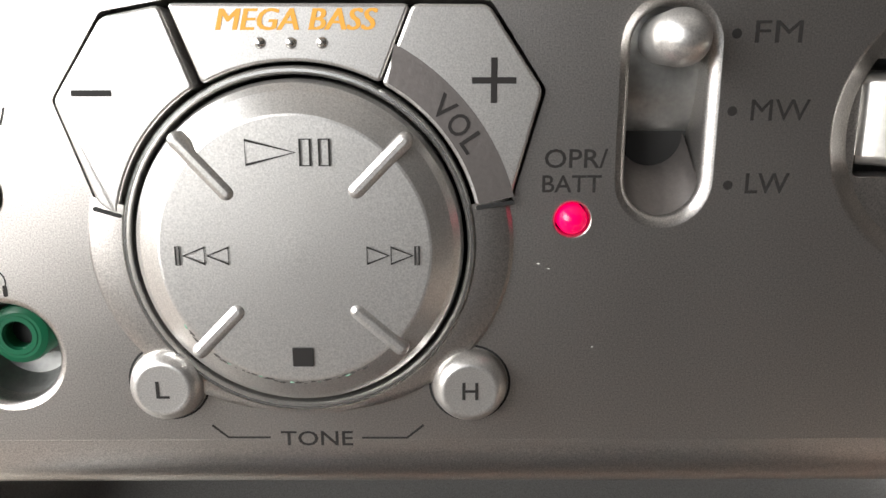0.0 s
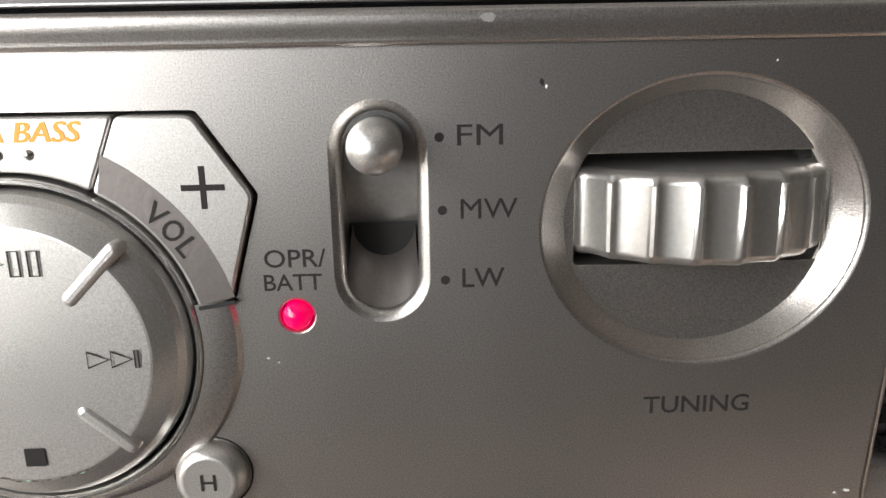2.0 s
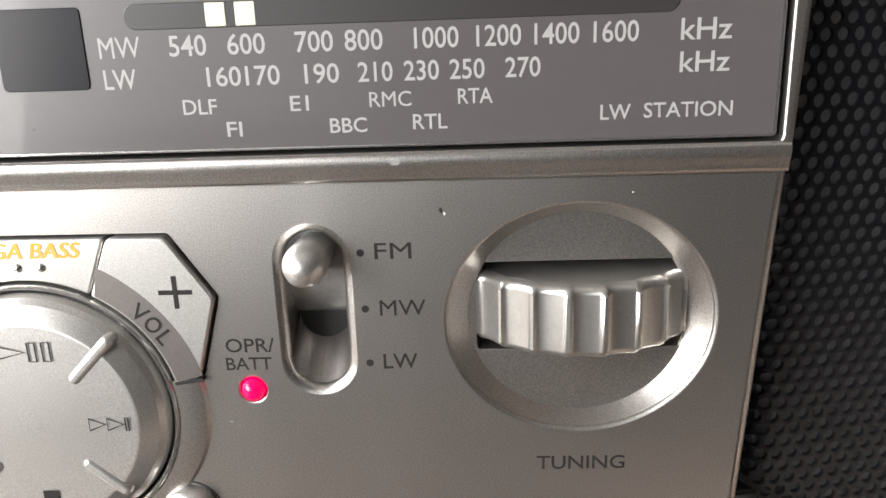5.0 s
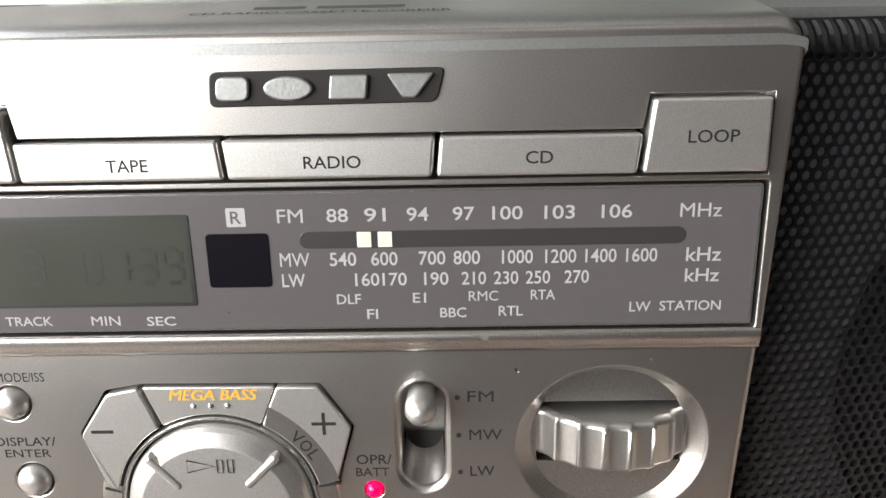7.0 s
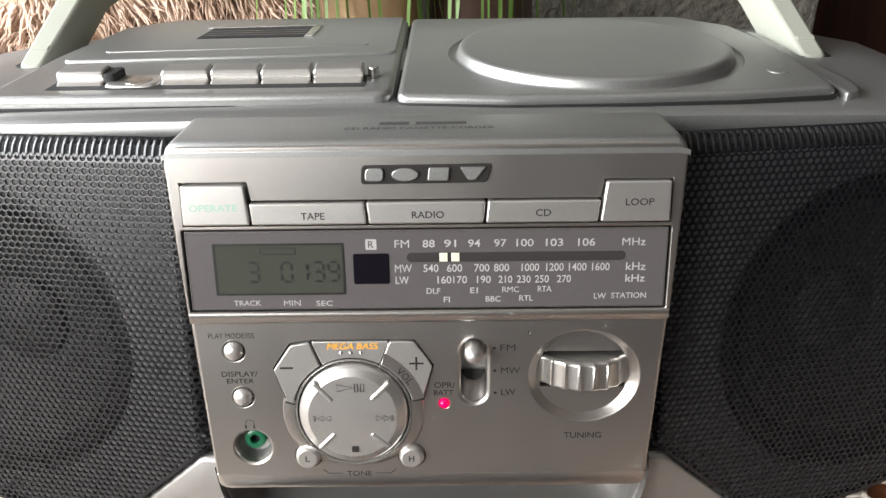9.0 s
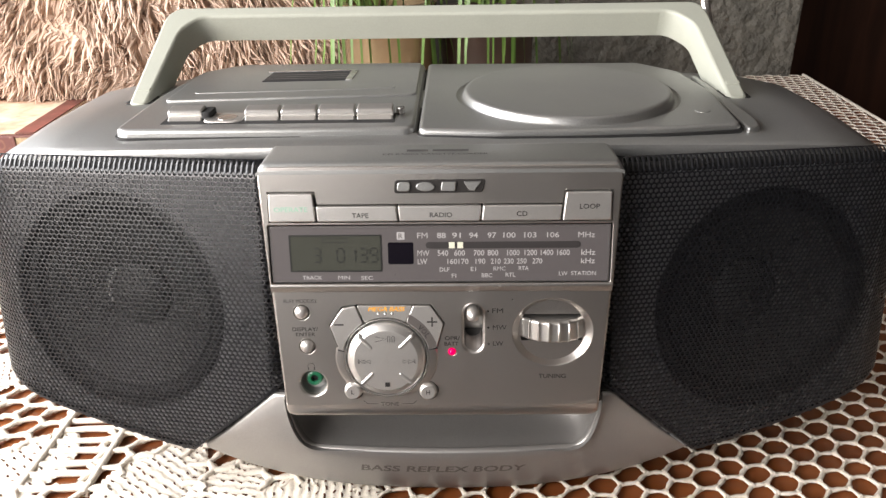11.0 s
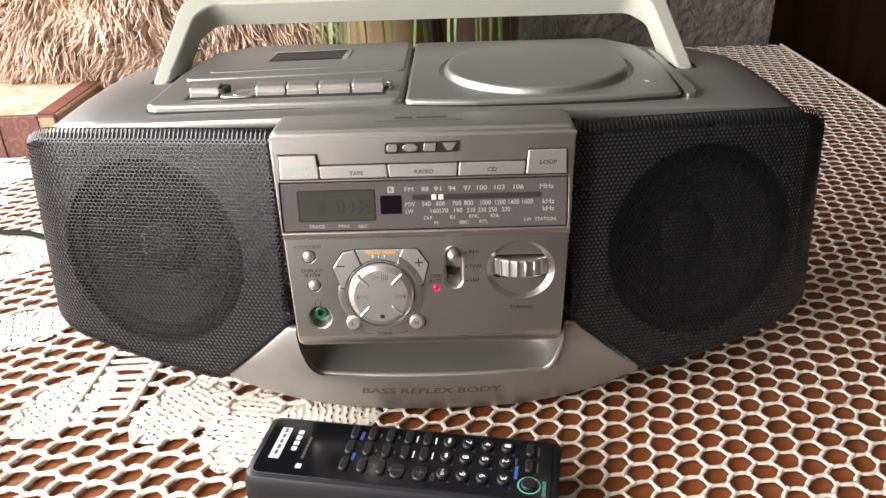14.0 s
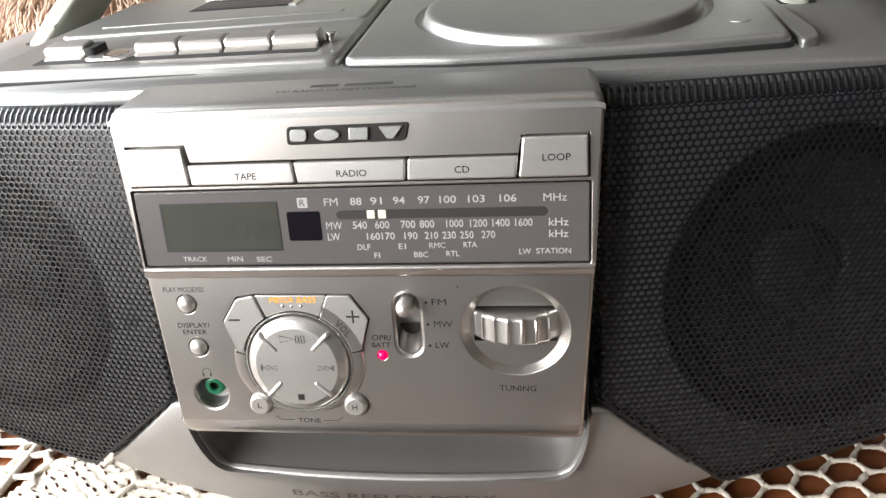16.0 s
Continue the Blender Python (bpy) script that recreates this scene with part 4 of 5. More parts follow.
for x in xs_base:
    zt, zb = base_top(x), base_bot(x)
    zt = max(zt, zb + 4.5)
    p = []
    levels = [(zb, 1.0), (zb + 0.5, 0.35), (zb + 1.3, 0.0)] + [(zb + 1.3 + (zt - zb - 2.6) * k / 5, 0.0) for k in range(1, 5)] + [(zt - 1.3, 0.0), (zt - 0.5, 0.35), (zt, 1.0)]
    for z, e in levels:
        p.append((x, base_front(x, z) + e, z))
    p += [(x, base_front(x, zt) + 2.6, zt + 0.4), (x, base_front(x, zt) + 4.6, zt - 0.6), (x, base_front(x, min(zt, 40)) + 5.6, min(zt - 2.0, 38.6)), (x, 92, min(zt - 4.0, 38.0)), (x, 92, zb), (x, base_front(x, zb) + 5, zb - 0.8)]
    secs.append(p)
base = part("base", loft(secs), BASEM, radio, "silver lower base with a scooped port", angle=40)
# scooped wall of the port
bm = bmesh.new()
prev = None
for z, X, Y in ((41.0, 63, 20.5), (41.3, 66.0, 28), (42.2, 69.0, 36), (44.2, 72.0, 43), (47.6, 74.5, 48.5), (52.5, 76.5, 51.5), (58, 78.0, 51.5), (63, 78.8, 48.5), (68, 79.2, 43), (73, 79.5, 36)):
    cur = []
    for k in range(41):
        a = math.pi * k / 40
        cur.append(bm.verts.new((-X * math.copysign(abs(math.cos(a)) ** 0.55, math.cos(a)), 17.0 + (Y - 17.0) * math.sin(a) ** 0.55, z)))
    if prev:
        for k in range(40):
            bm.faces.new((prev[k], prev[k + 1], cur[k + 1], cur[k]))
    else:
        bm.faces.new(cur)
    prev = cur
part("port_scoop", bm, BASEM, radio, "scooped silver port under the panel", angle=70)
for side in (-1, 1):
    secs = []
    for k in range(28):
        x = side * (78 + 53.0 * k / 27)
        zt, zb = base_top(x) + 1.7, base_bot(x) + 2
        zt = max(zt, zb + 2)
        secs.append([(x, base_front(x, zb) + 3.0, zb), (x, base_front(x, zt) + 2.2, zt), (x, base_front(x, zt) + 12, zt), (x, base_front(x, zb) + 12, zb)])
    part("base_seam", loft(secs), GAP, radio)
part("wing_seam", block(-79, 42, 67.5, 79, 75, 71, 0.5), GAP, radio)
ME = lettering("BASS REFLEX BODY", 0, 0, 88.0, 6.0, 0, EMBOSS, radio, shear=0.12, bold=0.02)
for v in ME.data.vertices:
    x, z = v.co.x * 1000 - 0.5, v.co.z * 1000 + 25.6 + 0.0
    v.co = Vector((x, base_front(x, z) - 0.08, z)) * MM

# ---- top deck ----
def slab(pts, z0, z1, bevel, seg=3):
    """A horizontal plate over a plan outline with rounded upper rim."""
    bm = bmesh.new()
    prev = None
    for j in range(seg + 1):
        a = (math.pi / 2) * j / seg
        cur = [bm.verts.new((x, y, z1 - bevel * (1 - math.cos(a)))) for x, y in inset(pts, bevel * (1 - math.sin(a)))]
        if prev is None:
            bm.faces.new(cur)
        else:
            bridge(bm, prev, cur)
        prev = cur
    low = [bm.verts.new((x, y, z0)) for x, y in pts]
    bridge(bm, prev, low)
    bm.faces.new(low)
    return bm


TOPM = pose(0, 0, 0)
deck_l = rounded([(-169, 84), (-13.4, 84.5), (-13.4, 229), (-140, 229), (-162, 205), (-168, 150)], 7, 5)
part("cassette_deck", slab(deck_l, 180, 193.6, 2.2), SHELL, radio, "silver cassette deck top")
cl = rounded([(-160, 136.5), (-15.5, 146), (-15.5, 226), (-136, 226), (-158, 206)], 4, 4)
lid = part("cassette_lid", slab(cl, 185, 194.8, 1.0), SHELL, radio)
part("lid_groove", slab(rounded([(-147, 150.5), (-29, 158.5), (-29, 164.5), (-147, 156.5)], 2.6), 193, 195.15, 0.3), SHELL, lid)
part("cassette_window", slab([(-113, 177), (-60, 179), (-59, 204), (-111, 201)], 190, 195.1, 0.5), DARKGLASS, lid, "dark cassette window")
part("window_frame", slab([(-61.5, 179), (-57.5, 179), (-56.0, 204), (-60.5, 204)], 190, 195.5, 0.4), CHROME, lid)
part("window_frame", slab([(-114, 201.5), (-58, 204.5), (-58, 206.5), (-114, 203.5)], 190, 195.5, 0.4), CHROME, lid)
for k in range(3):
    part("window_line", slab([(-111, 183 + 5 * k), (-62, 184.6 + 5 * k), (-62, 185.4 + 5 * k), (-111, 183.8 + 5 * k)], 194, 195.18, 0.0, 1), BAND, lid)
part("deck_seam", slab(inset(deck_l, -1.3), 186, 189.3, 0.1), GAP, radio)
# cassette keys in a well
part("key_well", slab(rounded([(-147.5, 92.8), (-24.5, 92.8), (-24.5, 110.6), (-147.5, 110.6)], 1), 188, 193.75, 0.1), GAP, radio)
kx = [(-145.5, -127.5), (-104.5, -86.5), (-85.2, -66.7), (-65.4, -46.2), (-44.9, -25.8)]
for a, b in kx:
    sec = []
    for x in (a, a + 0.7, b - 0.7, b):
        e = 0.5 if x in (a, b) else 0.0
        sec.append([(x, 91.0, 190.2 - e), (x, 101.6, 195.4 - e), (x, 101.0, 196.2 - e), (x, 101.0, 197.4 - e), (x, 101.8, 198.3 - e), (x, 103.4, 198.8 - e), (x, 109.6, 199.2 - e), (x, 111.0, 197.8 - e), (x, 111.0, 190 - e)])
    part("cassette_key", loft(sec), BUTTON, radio, "angled silver cassette key", angle=22)
pk = part("pause_key", slab(rounded([(-126.3, 95), (-105.3, 95), (-105.3, 112), (-126.3, 112)], 5), 188, 194.6, 1.2), BUTTON, radio, "pressed silver key with a finger dip")
part("notch", slab(rounded([(-128.5, 101), (-122.5, 101), (-122.5, 113), (-128.5, 113)], 2.5), 188, 197.6, 0.6), GAP, pk)
part("finger_dip", slab([(x - 114, y + 102) for x, y in circle(0, 0, 5.5, 24)], 193, 194.9, 0.4), CHROME, pk)
part("side_button", slab([(x - 22.2, y + 109) for x, y in circle(0, 0, 2.3, 16)], 190, 197.5, 0.8), CHROME, radio)
# disc lid
dl = rounded([(-11.6, 82.5), (30, 78.0), (75, 78.5), (115, 81.0), (153, 86.5), (156, 150), (150, 200), (128, 226), (-11.6, 229)], 4, 4)
part("lid_seam", slab(inset(dl, -1.2), 186, 190.2, 0.1), GAP, radio)
bm = plate(dl, [(circle(71.5, 147, 63.5, 72), 0.6, 3.0)], 0, 13, 2.4)
for v in bm.verts:
    v.co = Vector((v.co.x, v.co.z, 193.4 - v.co.y))
disc_lid = part("disc_lid", bm, SHELL, radio, "silver disc lid with raised round centre")
bm = bmesh.new()
prev = None
for r, z in ((64.0, 192.9), (62.6, 192.3), (61.2, 191.9), (60.3, 192.2), (59.8, 193.4), (59.2, 195.6), (58.6, 196.4), (57.6, 196.8), (56.0, 197.0), (40, 197.0), (20, 196.9), (5, 196.9)):
    cur = [bm.verts.new((71.5 + r * math.cos(2 * math.pi * i / 72), 147 + r * math.sin(2 * math.pi * i / 72), z)) for i in range(72)]
    if prev:
        bridge(bm, prev, cur)
    prev = cur
bm.faces.new(prev)
part("raised_disc", bm, SHELL, disc_lid, angle=60)
part("lid_button", slab([(x + 139, y + 109) for x, y in circle(0, 0, 4, 24)], 191, 193.65, 0.25), SHELL, radio)
part("lid_rail", slab(rounded([(155.5, 84), (163, 88), (165, 100), (160, 195), (156, 195)], 3), 182, 191.3, 1.2), SHELL, radio)

# ---- handle, leaning back ----
hroot = empty("handle")
hroot.parent = radio
tagged(hroot, "pale grey green carrying handle leaning back")
HM = pose(0, 0.158, 0.186, -68.5, 0, 0)  # local z runs along the legs
hroot.matrix_basis = HM
outer = rounded([(-187, -8), (-176, -8), (-175, 74), (-165, 89.5), (151, 89.5), (162.5, 74), (166, -8), (177.5, -8), (175, 90), (169.5, 101), (-183.5, 101), (-189.5, 90)], 7, 5)
part("grip", cushion(outer, -6.5, 12.5, 2.0), HANDLE, hroot)
for x in (-181.5, 171.8):
    part("hinge_cap", cushion(rect(x - 4.0, 6, x + 4.0, 9.0, 0.6), -6.9, -6.2, 0.2), HANDLE, hroot)
for x in (-181.5, 172.0):
    part("hinge_slot", slab(rounded([(x - 8, 150), (x + 8, 150), (x + 8, 168), (x - 8, 168)], 3), 180, 189.2, 0.2), GAP, radio)

# telescopic aerial rising behind the handle
aerial = empty("aerial", pose(0.183, 0.236, 0.186, -34, -4, 0))
aerial.parent = radio
tagged(aerial, "thin extended metal telescopic aerial")
for r0, z0, z1 in ((0.0034, 0.0, 0.10), (0.0028, 0.10, 0.20), (0.0022, 0.20, 0.30), (0.0016, 0.30, 0.40)):
    part("tube", upright([(r0 * 0.9, z0), (r0, z0 + 0.0006), (r0, z1 - 0.0006), (r0 * 0.8, z1)], 20), CHROME, aerial, scale=1)
part("swivel", upright([(0.006, -0.006), (0.006, 0.004), (0.0045, 0.007), (0.003, 0.008)], 20), SHELL, aerial, scale=1)

# wear: small chips in the paint
crng = random.Random(5)


def chip(cx, cz, size, y, material, m=FRONT, stretch=1.0, turn=0.0):
    n_ = crng.randint(6, 9)
    pts = []
    for k in range(n_):
        a = 2 * math.pi * k / n_
        q = size * crng.uniform(0.45, 1.0)
        px, pz = q * stretch * math.cos(a), q * math.sin(a)
        pts.append((cx + px * math.cos(turn) - pz * math.sin(turn), cz + px * math.sin(turn) + pz * math.cos(turn)))
    return part("paint_chip", flat(pts, y, 0.02), material, radio, m=m)


chip(33.8, 126.9, 0.5, -0.03, GRAPHITE, stretch=0.6)
chip(34.3, 126.5, 0.35, -0.04, WHITEP, stretch=0.5)
chip(27.8, 134.0, 0.8, -0.53, BUTTON, stretch=1.3)
for cx, cz, sz in ((28.6, 131.9, 0.6), (30.5, 132.0, 0.4), (74.0, 74.5, 0.45), (72.5, 74.2, 0.3), (1.2, 95.0, 0.25), (2.4, 94.4, 0.2), (8.0, 84.6, 0.18), (60.0, 128.8, 0.2)):
    chip(cx, cz, sz * 0.7, -0.03, DUST, stretch=1.6)
for k in range(34):
    a = radians(213 + 2.6 * k + crng.uniform(-1, 1))
    rr = 15.75 + crng.uniform(-0.1, 0.12)
    chip(KX + rr * math.cos(a), KZ + rr * math.sin(a), crng.uniform(0.06, 0.17), -3.68, EMBOSS if k % 5 else GREENP, stretch=4.0, turn=a + math.pi / 2)
for k in range(60):
    cx, cz = crng.uniform(-72, 76), crng.uniform(70, 131)
    if (cx - KX) ** 2 + (cz - KZ) ** 2 < 30 ** 2 or (cx - TX) ** 2 + (cz - TZC) ** 2 < 20 ** 2 or (8 < cx < 22 and cz > 97):
        continue
    chip(cx, cz, crng.uniform(0.035, 0.085), -0.03, DUST, stretch=crng.choice((1, 1, 2.5)), turn=crng.uniform(0, 3))

# ---- remote control on the cloth ----
def remote():
    r = tagged(empty("remote_control", pose(-0.0138, -0.0415, 0.0028, 0, 0, -9.0)), "black remote control with rubber keys lying on the cloth", "remote control")
    L, Wd, T = 84.5, 25.0, 26.0

    def sec(x, k):
        w, t = Wd * k, T * (0.75 + 0.25 * k)
        return [(x, -w - 1, 5), (x, -w - 2.5, 10), (x, -w - 1.5, t - 6), (x, -w + 1, t - 1), (x, -w + 3, t), (x, w - 3, t), (x, w - 1, t - 1), (x, w, t - 6), (x, w, 5), (x, w - 3, 0.3), (x, -w + 2, 0.3)]

    part("case", loft([sec(x, k) for x, k in ((-L, 0.90), (-L + 1.2, 0.955), (-L + 4, 0.99), (-L + 9, 1.0), (0, 1.0), (L - 9, 1.0), (L - 4, 0.99), (L - 1.2, 0.955), (L, 0.90))]), REMOTES, r)
    top = rounded([(-L + 3, -Wd + 3.2), (L - 4, -Wd + 3.2), (L - 4, Wd - 3.2), (-L + 3, Wd - 3.2)], 5, 4)
    face = part("face", slab(top, 20, T + 0.35, 0.3), REMOTE, r)

    def key(x, y, w, h, rr=None, hgt=2.0):
        if rr:
            loop = [(x + a, y + b) for a, b in circle(0, 0, rr, 20)]
        else:
            loop = rounded([(x - w, y - h), (x + w, y - h), (x + w, y + h), (x - w, y + h)], min(w, h) * 0.9, 4)
        return part("key", slab(loop, T - 1, T + hgt, 0.8), RBUTTON, face)

    def mark(x, y, w, h, mt, turn=0):
        return part("marking", slab([(x - w, y - h), (x + w, y - h), (x + w, y + h), (x - w, y + h)], T + 0.30, T + 0.42, 0.0, 1), mt, face)

    mark(-72.5, 2.0, 3.0, 12.5, PLATE)
    for k in range(5):
        part("marking", slab([(-73.2, 10.5 - 4.4 * k), (-71.6, 10.5 - 4.4 * k), (-71.6, 13.6 - 4.4 * k), (-73.2, 13.6 - 4.4 * k)], T + 0.40, T + 0.47, 0.0, 1), EMBOSS, face)
    for k in range(4):
        mark(-63.4, 11.6 - 4.4 * k, 1.5, 1.55, WHITEP)
    for k in range(6):
        mark(-56.5, 7.5 - 3.0 * k, 0.8, 1.2, EMBOSS)
    mark(-56.5, -14.5, 1.5, 1.7, WHITEP)

    def words(w, x, y, length, cap, mt, z):
        t_ = lettering(w, 0, 0, length, cap, 0, mt, face)
        for v in t_.data.vertices:
            a, b_ = v.co.x, v.co.z
            v.co = Vector((x * MM + b_, y * MM - a, z * MM))

    for i, x in enumerate((-31.7, -21.6, -11.0, -0.3, 10.4)):
        for j, y in enumerate((15.2, 3.2, -9.8)):
            if i >= 3 and j == 2:
                continue
            key(x, y, 2.5, 4.9, None, 2.0)
            if i >= 1:
                mark(x + 4.6, y - 0.4, 0.45, 2.6 if i >= 3 else 1.3, WHITEP if i >= 3 else EMBOSS)
    for x in (-1.6, 10.8):
        key(x, -11.5, 4.1, 5.0, None, 1.7)
        part("marking", slab([(x - 2.4, -11.8), (x + 2.4, -11.8), (x + 2.4, -11.3), (x - 2.4, -11.3)], T + 1.7, T + 1.76, 0.0, 1), EMBOSS, face)
    part("marking", slab([(10.55, -14), (11.05, -14), (11.05, -9), (10.55, -9)], T + 1.72, T + 1.79, 0.0, 1), EMBOSS, face)
    words("VOL", 17.6, -13.0, 7.0, 2.4, EMBOSS, T + 0.42)
    mark(-27.5, 13.5, 1.0, 3.2, BLUEP)
    mark(-28.5, -3.5, 0.9, 3.0, BLUEP)
    mark(61.5, -3.5, 0.9, 5, BLUEP)
    mark(61.0, 4.5, 0.6, 2.4, EMBOSS)
    for x, names in ((22.8, ("", "", ">10")), (33.5, ("7", "8", "9")), (44.2, ("4", "5", "6")), (55.4, ("1", "2", "3"))):
        for j, y in enumerate((14.0, 2.3, -10.4)):
            key(x, y, 0, 0, 3.5, 2.3)
            if names[j]:
                words(names[j], x, y, 2.4 if len(names[j]) == 1 else 4.2, 3.4 if len(names[j]) == 1 else 2.0, WHITEP, T + 2.36)
            else:
                part("marking", slab([(x - 0.7, y - 1.7), (x + 0.7, y - 1.7), (x + 0.7, y + 1.7), (x - 0.7, y + 1.7)], T + 2.3, T + 2.36, 0.0, 1), WHITEP, face)
            mark(x + 3.6, y - 5.0, 0.35, 0.35, BLUEP)
    for y in (14.0, 1.7):
        key(68.4, y, 2.4, 4.6, None, 1.9)
        mark(72.6, y - 0.5, 0.45, 3.4, EMBOSS)
    key(69.0, -12.0, 0, 0, 4.3, 2.4)
    words("OPERATE", 76.8, -13.5, 10.5, 1.9, TURQ, T + 0.42)
    bm = bmesh.new()
    prev = None
    for rr, z in ((6.2, T + 0.4), (5.3, T + 0.4)):
        cur = [bm.verts.new((69.0 + rr * math.cos(2 * math.pi * i / 32), -12.0 + rr * math.sin(2 * math.pi * i / 32), z)) for i in range(32)]
        if prev:
            bridge(bm, prev, cur)
        prev = cur
    part("key_ring", bm, TURQ, face)
    return r


remote()

# ---- crochet tablecloth ----
def cloth():
    rng = np.random.default_rng(4)
    verts, faces = [], []

    def tube(p, q, r, sag=0.0, n=5, seg=3, lump=0.25, twist=False):
        p, q = np.array(p), np.array(q)
        d = q - p
        ln = np.linalg.norm(d)
        if ln < 1e-6:
            return
        d = d / ln
        side = np.array([-d[1], d[0], 0])
        base = len(verts)
        bend = rng.normal(0, 0.03) * ln
        tw = rng.uniform(0, 6.28)
        for k in range(seg + 1):
            t = k / seg
            c = p + d * ln * t + side * bend * math.sin(math.pi * t) + np.array([0, 0, r * 0.4 * math.sin(math.pi * t)])
            rr = r * (1 + lump * (rng.random() - 0.5) + (0.25 if k in (0, seg) else 0))
            for i in range(n):
                a = 2 * math.pi * i / n
                q_ = rr * (1 + (0.22 * math.cos(2 * a - tw - 5.5 * t * ln / 0.009) if twist else 0.0))
                v = c + side * q_ * math.cos(a) + np.array([0, 0, q_ * 0.75 * math.sin(a)])
                verts.append((v[0], v[1], max(0.0004, v[2])))
        for k in range(seg):
            for i in range(n):
                j = (i + 1) % n
                faces.append((base + k * n + i, base + k * n + j, base + (k + 1) * n + j, base + (k + 1) * n + i))

    def pad(cx, cy, a, lx, ly, h=0.0022):
        """A dense crochet leaf: ribbed rows of stitches with small slits between them."""
        ca, sa = math.cos(a), math.sin(a)
        nu, nvv = int(2 * lx / 0.0012), max(5, int(2 * ly / 0.0030))
        base = len(verts)
        for i in range(nu + 1):
            u = -1 + 2 * i / nu
            w = ly * (max(0.0, 1 - abs(u) ** 2.4)) ** 0.7 * (1 + 0.05 * math.sin(i * 2.1))
            for j in range(nvv + 1):
                v = -1 + 2 * j / nvv
                px, py = u * lx + 0.0006 * math.sin(j * 1.7), v * w
                z = 0.0008 + h * (0.70 + 0.35 * math.cos(math.pi * (i - 1) / 2) * (1 if j % 2 else -0.3)) * (1 - 0.5 * abs(v) ** 8) + 0.0005 * rng.random()
                verts.append((cx + px * ca - py * sa, cy + px * sa + py * ca, z))
        for i in range(nu):
            for j in range(nvv):
                if i % 4 == 1 and (j + i // 4) % 2 == 0 and 0 < j < nvv - 1 and rng.random() < 0.8:
                    continue
                b_ = base + i * (nvv + 1) + j
                faces.append((b_, b_ + 1, b_ + nvv + 2, b_ + nvv + 1))

    leaves = [(-0.250, 0.044, 0.95, 0.040, 0.025), (-0.168, 0.036, 0.95, 0.038, 0.025), (-0.122, 0.016, 1.45, 0.040, 0.024), (-0.070, 0.024, 0.1, 0.036, 0.020), (-0.34, 0.13, 0.4, 0.06, 0.028), (-0.40, 0.03, -0.5, 0.055, 0.028)]
    for k in range(26):
        leaves.append((rng.uniform(-0.72, -0.31), rng.uniform(0.16, 0.62), rng.uniform(-0.9, 0.9), 0.050, 0.024))

    def dense(x, y):
        for cx, cy, a, lx, ly in leaves:
            dx, dy = x - cx, y - cy
            u, v = (dx * math.cos(a) + dy * math.sin(a)) / lx, (-dx * math.sin(a) + dy * math.cos(a)) / ly
            if u * u + v * v < 0.72:
                return True
        return -0.238 < x < -0.203 and 0.028 < y < 0.115

    # the open net: six-sided meshes on a skewed lattice
    X0, X1, Y0, Y1 = -0.86, 0.573, -0.158, 0.972

    def ok(p):
        return X0 < p[0] < X1 and Y0 < p[1] < Y1 and not dense(*p)

    def corner(x, y):
        nx_, ny_ = noise.noise((x * 70, y * 70, 1.0)), noise.noise((x * 70, y * 70, 7.0))
        return (x + 0.0016 * nx_, y + 0.0016 * ny_)

    def net(ox, oy, a, b, inside, r):
        ring = [a, (a[0] - b[0], a[1] - b[1]), (-b[0], -b[1]), (-a[0], -a[1])]
        for j in range(-90, 90):
            for i in range(-90, 90):
                cx, cy = ox + i * a[0] + j * b[0], oy + i * a[1] + j * b[1]
                if not (X0 - 0.02 < cx < X1 + 0.02 and Y0 - 0.02 < cy < Y1 + 0.02 and inside(cx, cy)):
                    continue
                pts_ = [corner(cx + (u[0] + v[0]) / 3, cy + (u[1] + v[1]) / 3) for u, v in zip(ring, ring[1:])]
                pts_.append(corner(cx - (ring[0][0] + ring[1][0]) / 3, cy - (ring[0][1] + ring[1][1]) / 3))
                far = cy > 0.34 or cx < -0.45 or (abs(cx) < 0.2 and cy > 0.1)
                for p, q in zip(pts_, pts_[1:]):
                    if ok(p) and (ok(q) or dense(*q)) or (ok(q) and dense(*p)):
                        tube((*p, 0.0019), (*q, 0.0019), r, n=4 if far else 6, seg=2 if far else 5, twist=not far)
                if not far and cx > -0.1:
                    for p in pts_[:2]:
                        if ok(p):
                            tube((p[0] - r * 0.7, p[1] - r * 0.3, 0.0022), (p[0] + r * 0.7, p[1] + r * 0.3, 0.0022), r * 1.25, n=6, seg=2)

    border = lambda y: -0.075 - 0.25 * max(0.0, y)
    net(0.123, -0.014, (0.0132, -0.0060), (-0.0026, -0.0146), lambda x, y: x > border(y), 0.00128)
    net(-0.179, -0.026, (0.0172, -0.0036), (0.0, -0.0152), lambda x, y: x <= border(y), 0.0021)
    for lf in leaves:
        pad(*lf)
    # ladder bars between two leaves
    for k in range(9):
        y = 0.030 + 0.0098 * k
        tube((-0.243, y, 0.0019), (-0.200, y + 0.003, 0.0019), 0.0025, seg=4)
    for x in (-0.241, -0.202):
        tube((x, 0.026, 0.002), (x + 0.004, 0.116, 0.002), 0.0028, seg=8)
    # closing border along the edge of the table
    for k in range(80):
        y0, y1 = Y0 + (Y1 - Y0) * k / 80, Y0 + (Y1 - Y0) * (k + 1) / 80
        tube((0.573, y0, 0.002), (0.573, y1, 0.002), 0.0022, seg=1)
    c = raw("tablecloth", verts, faces, COTTON)
    return tagged(c, "cream cotton crochet tablecloth with open net and leaf medallions", "tablecloth")


cloth()

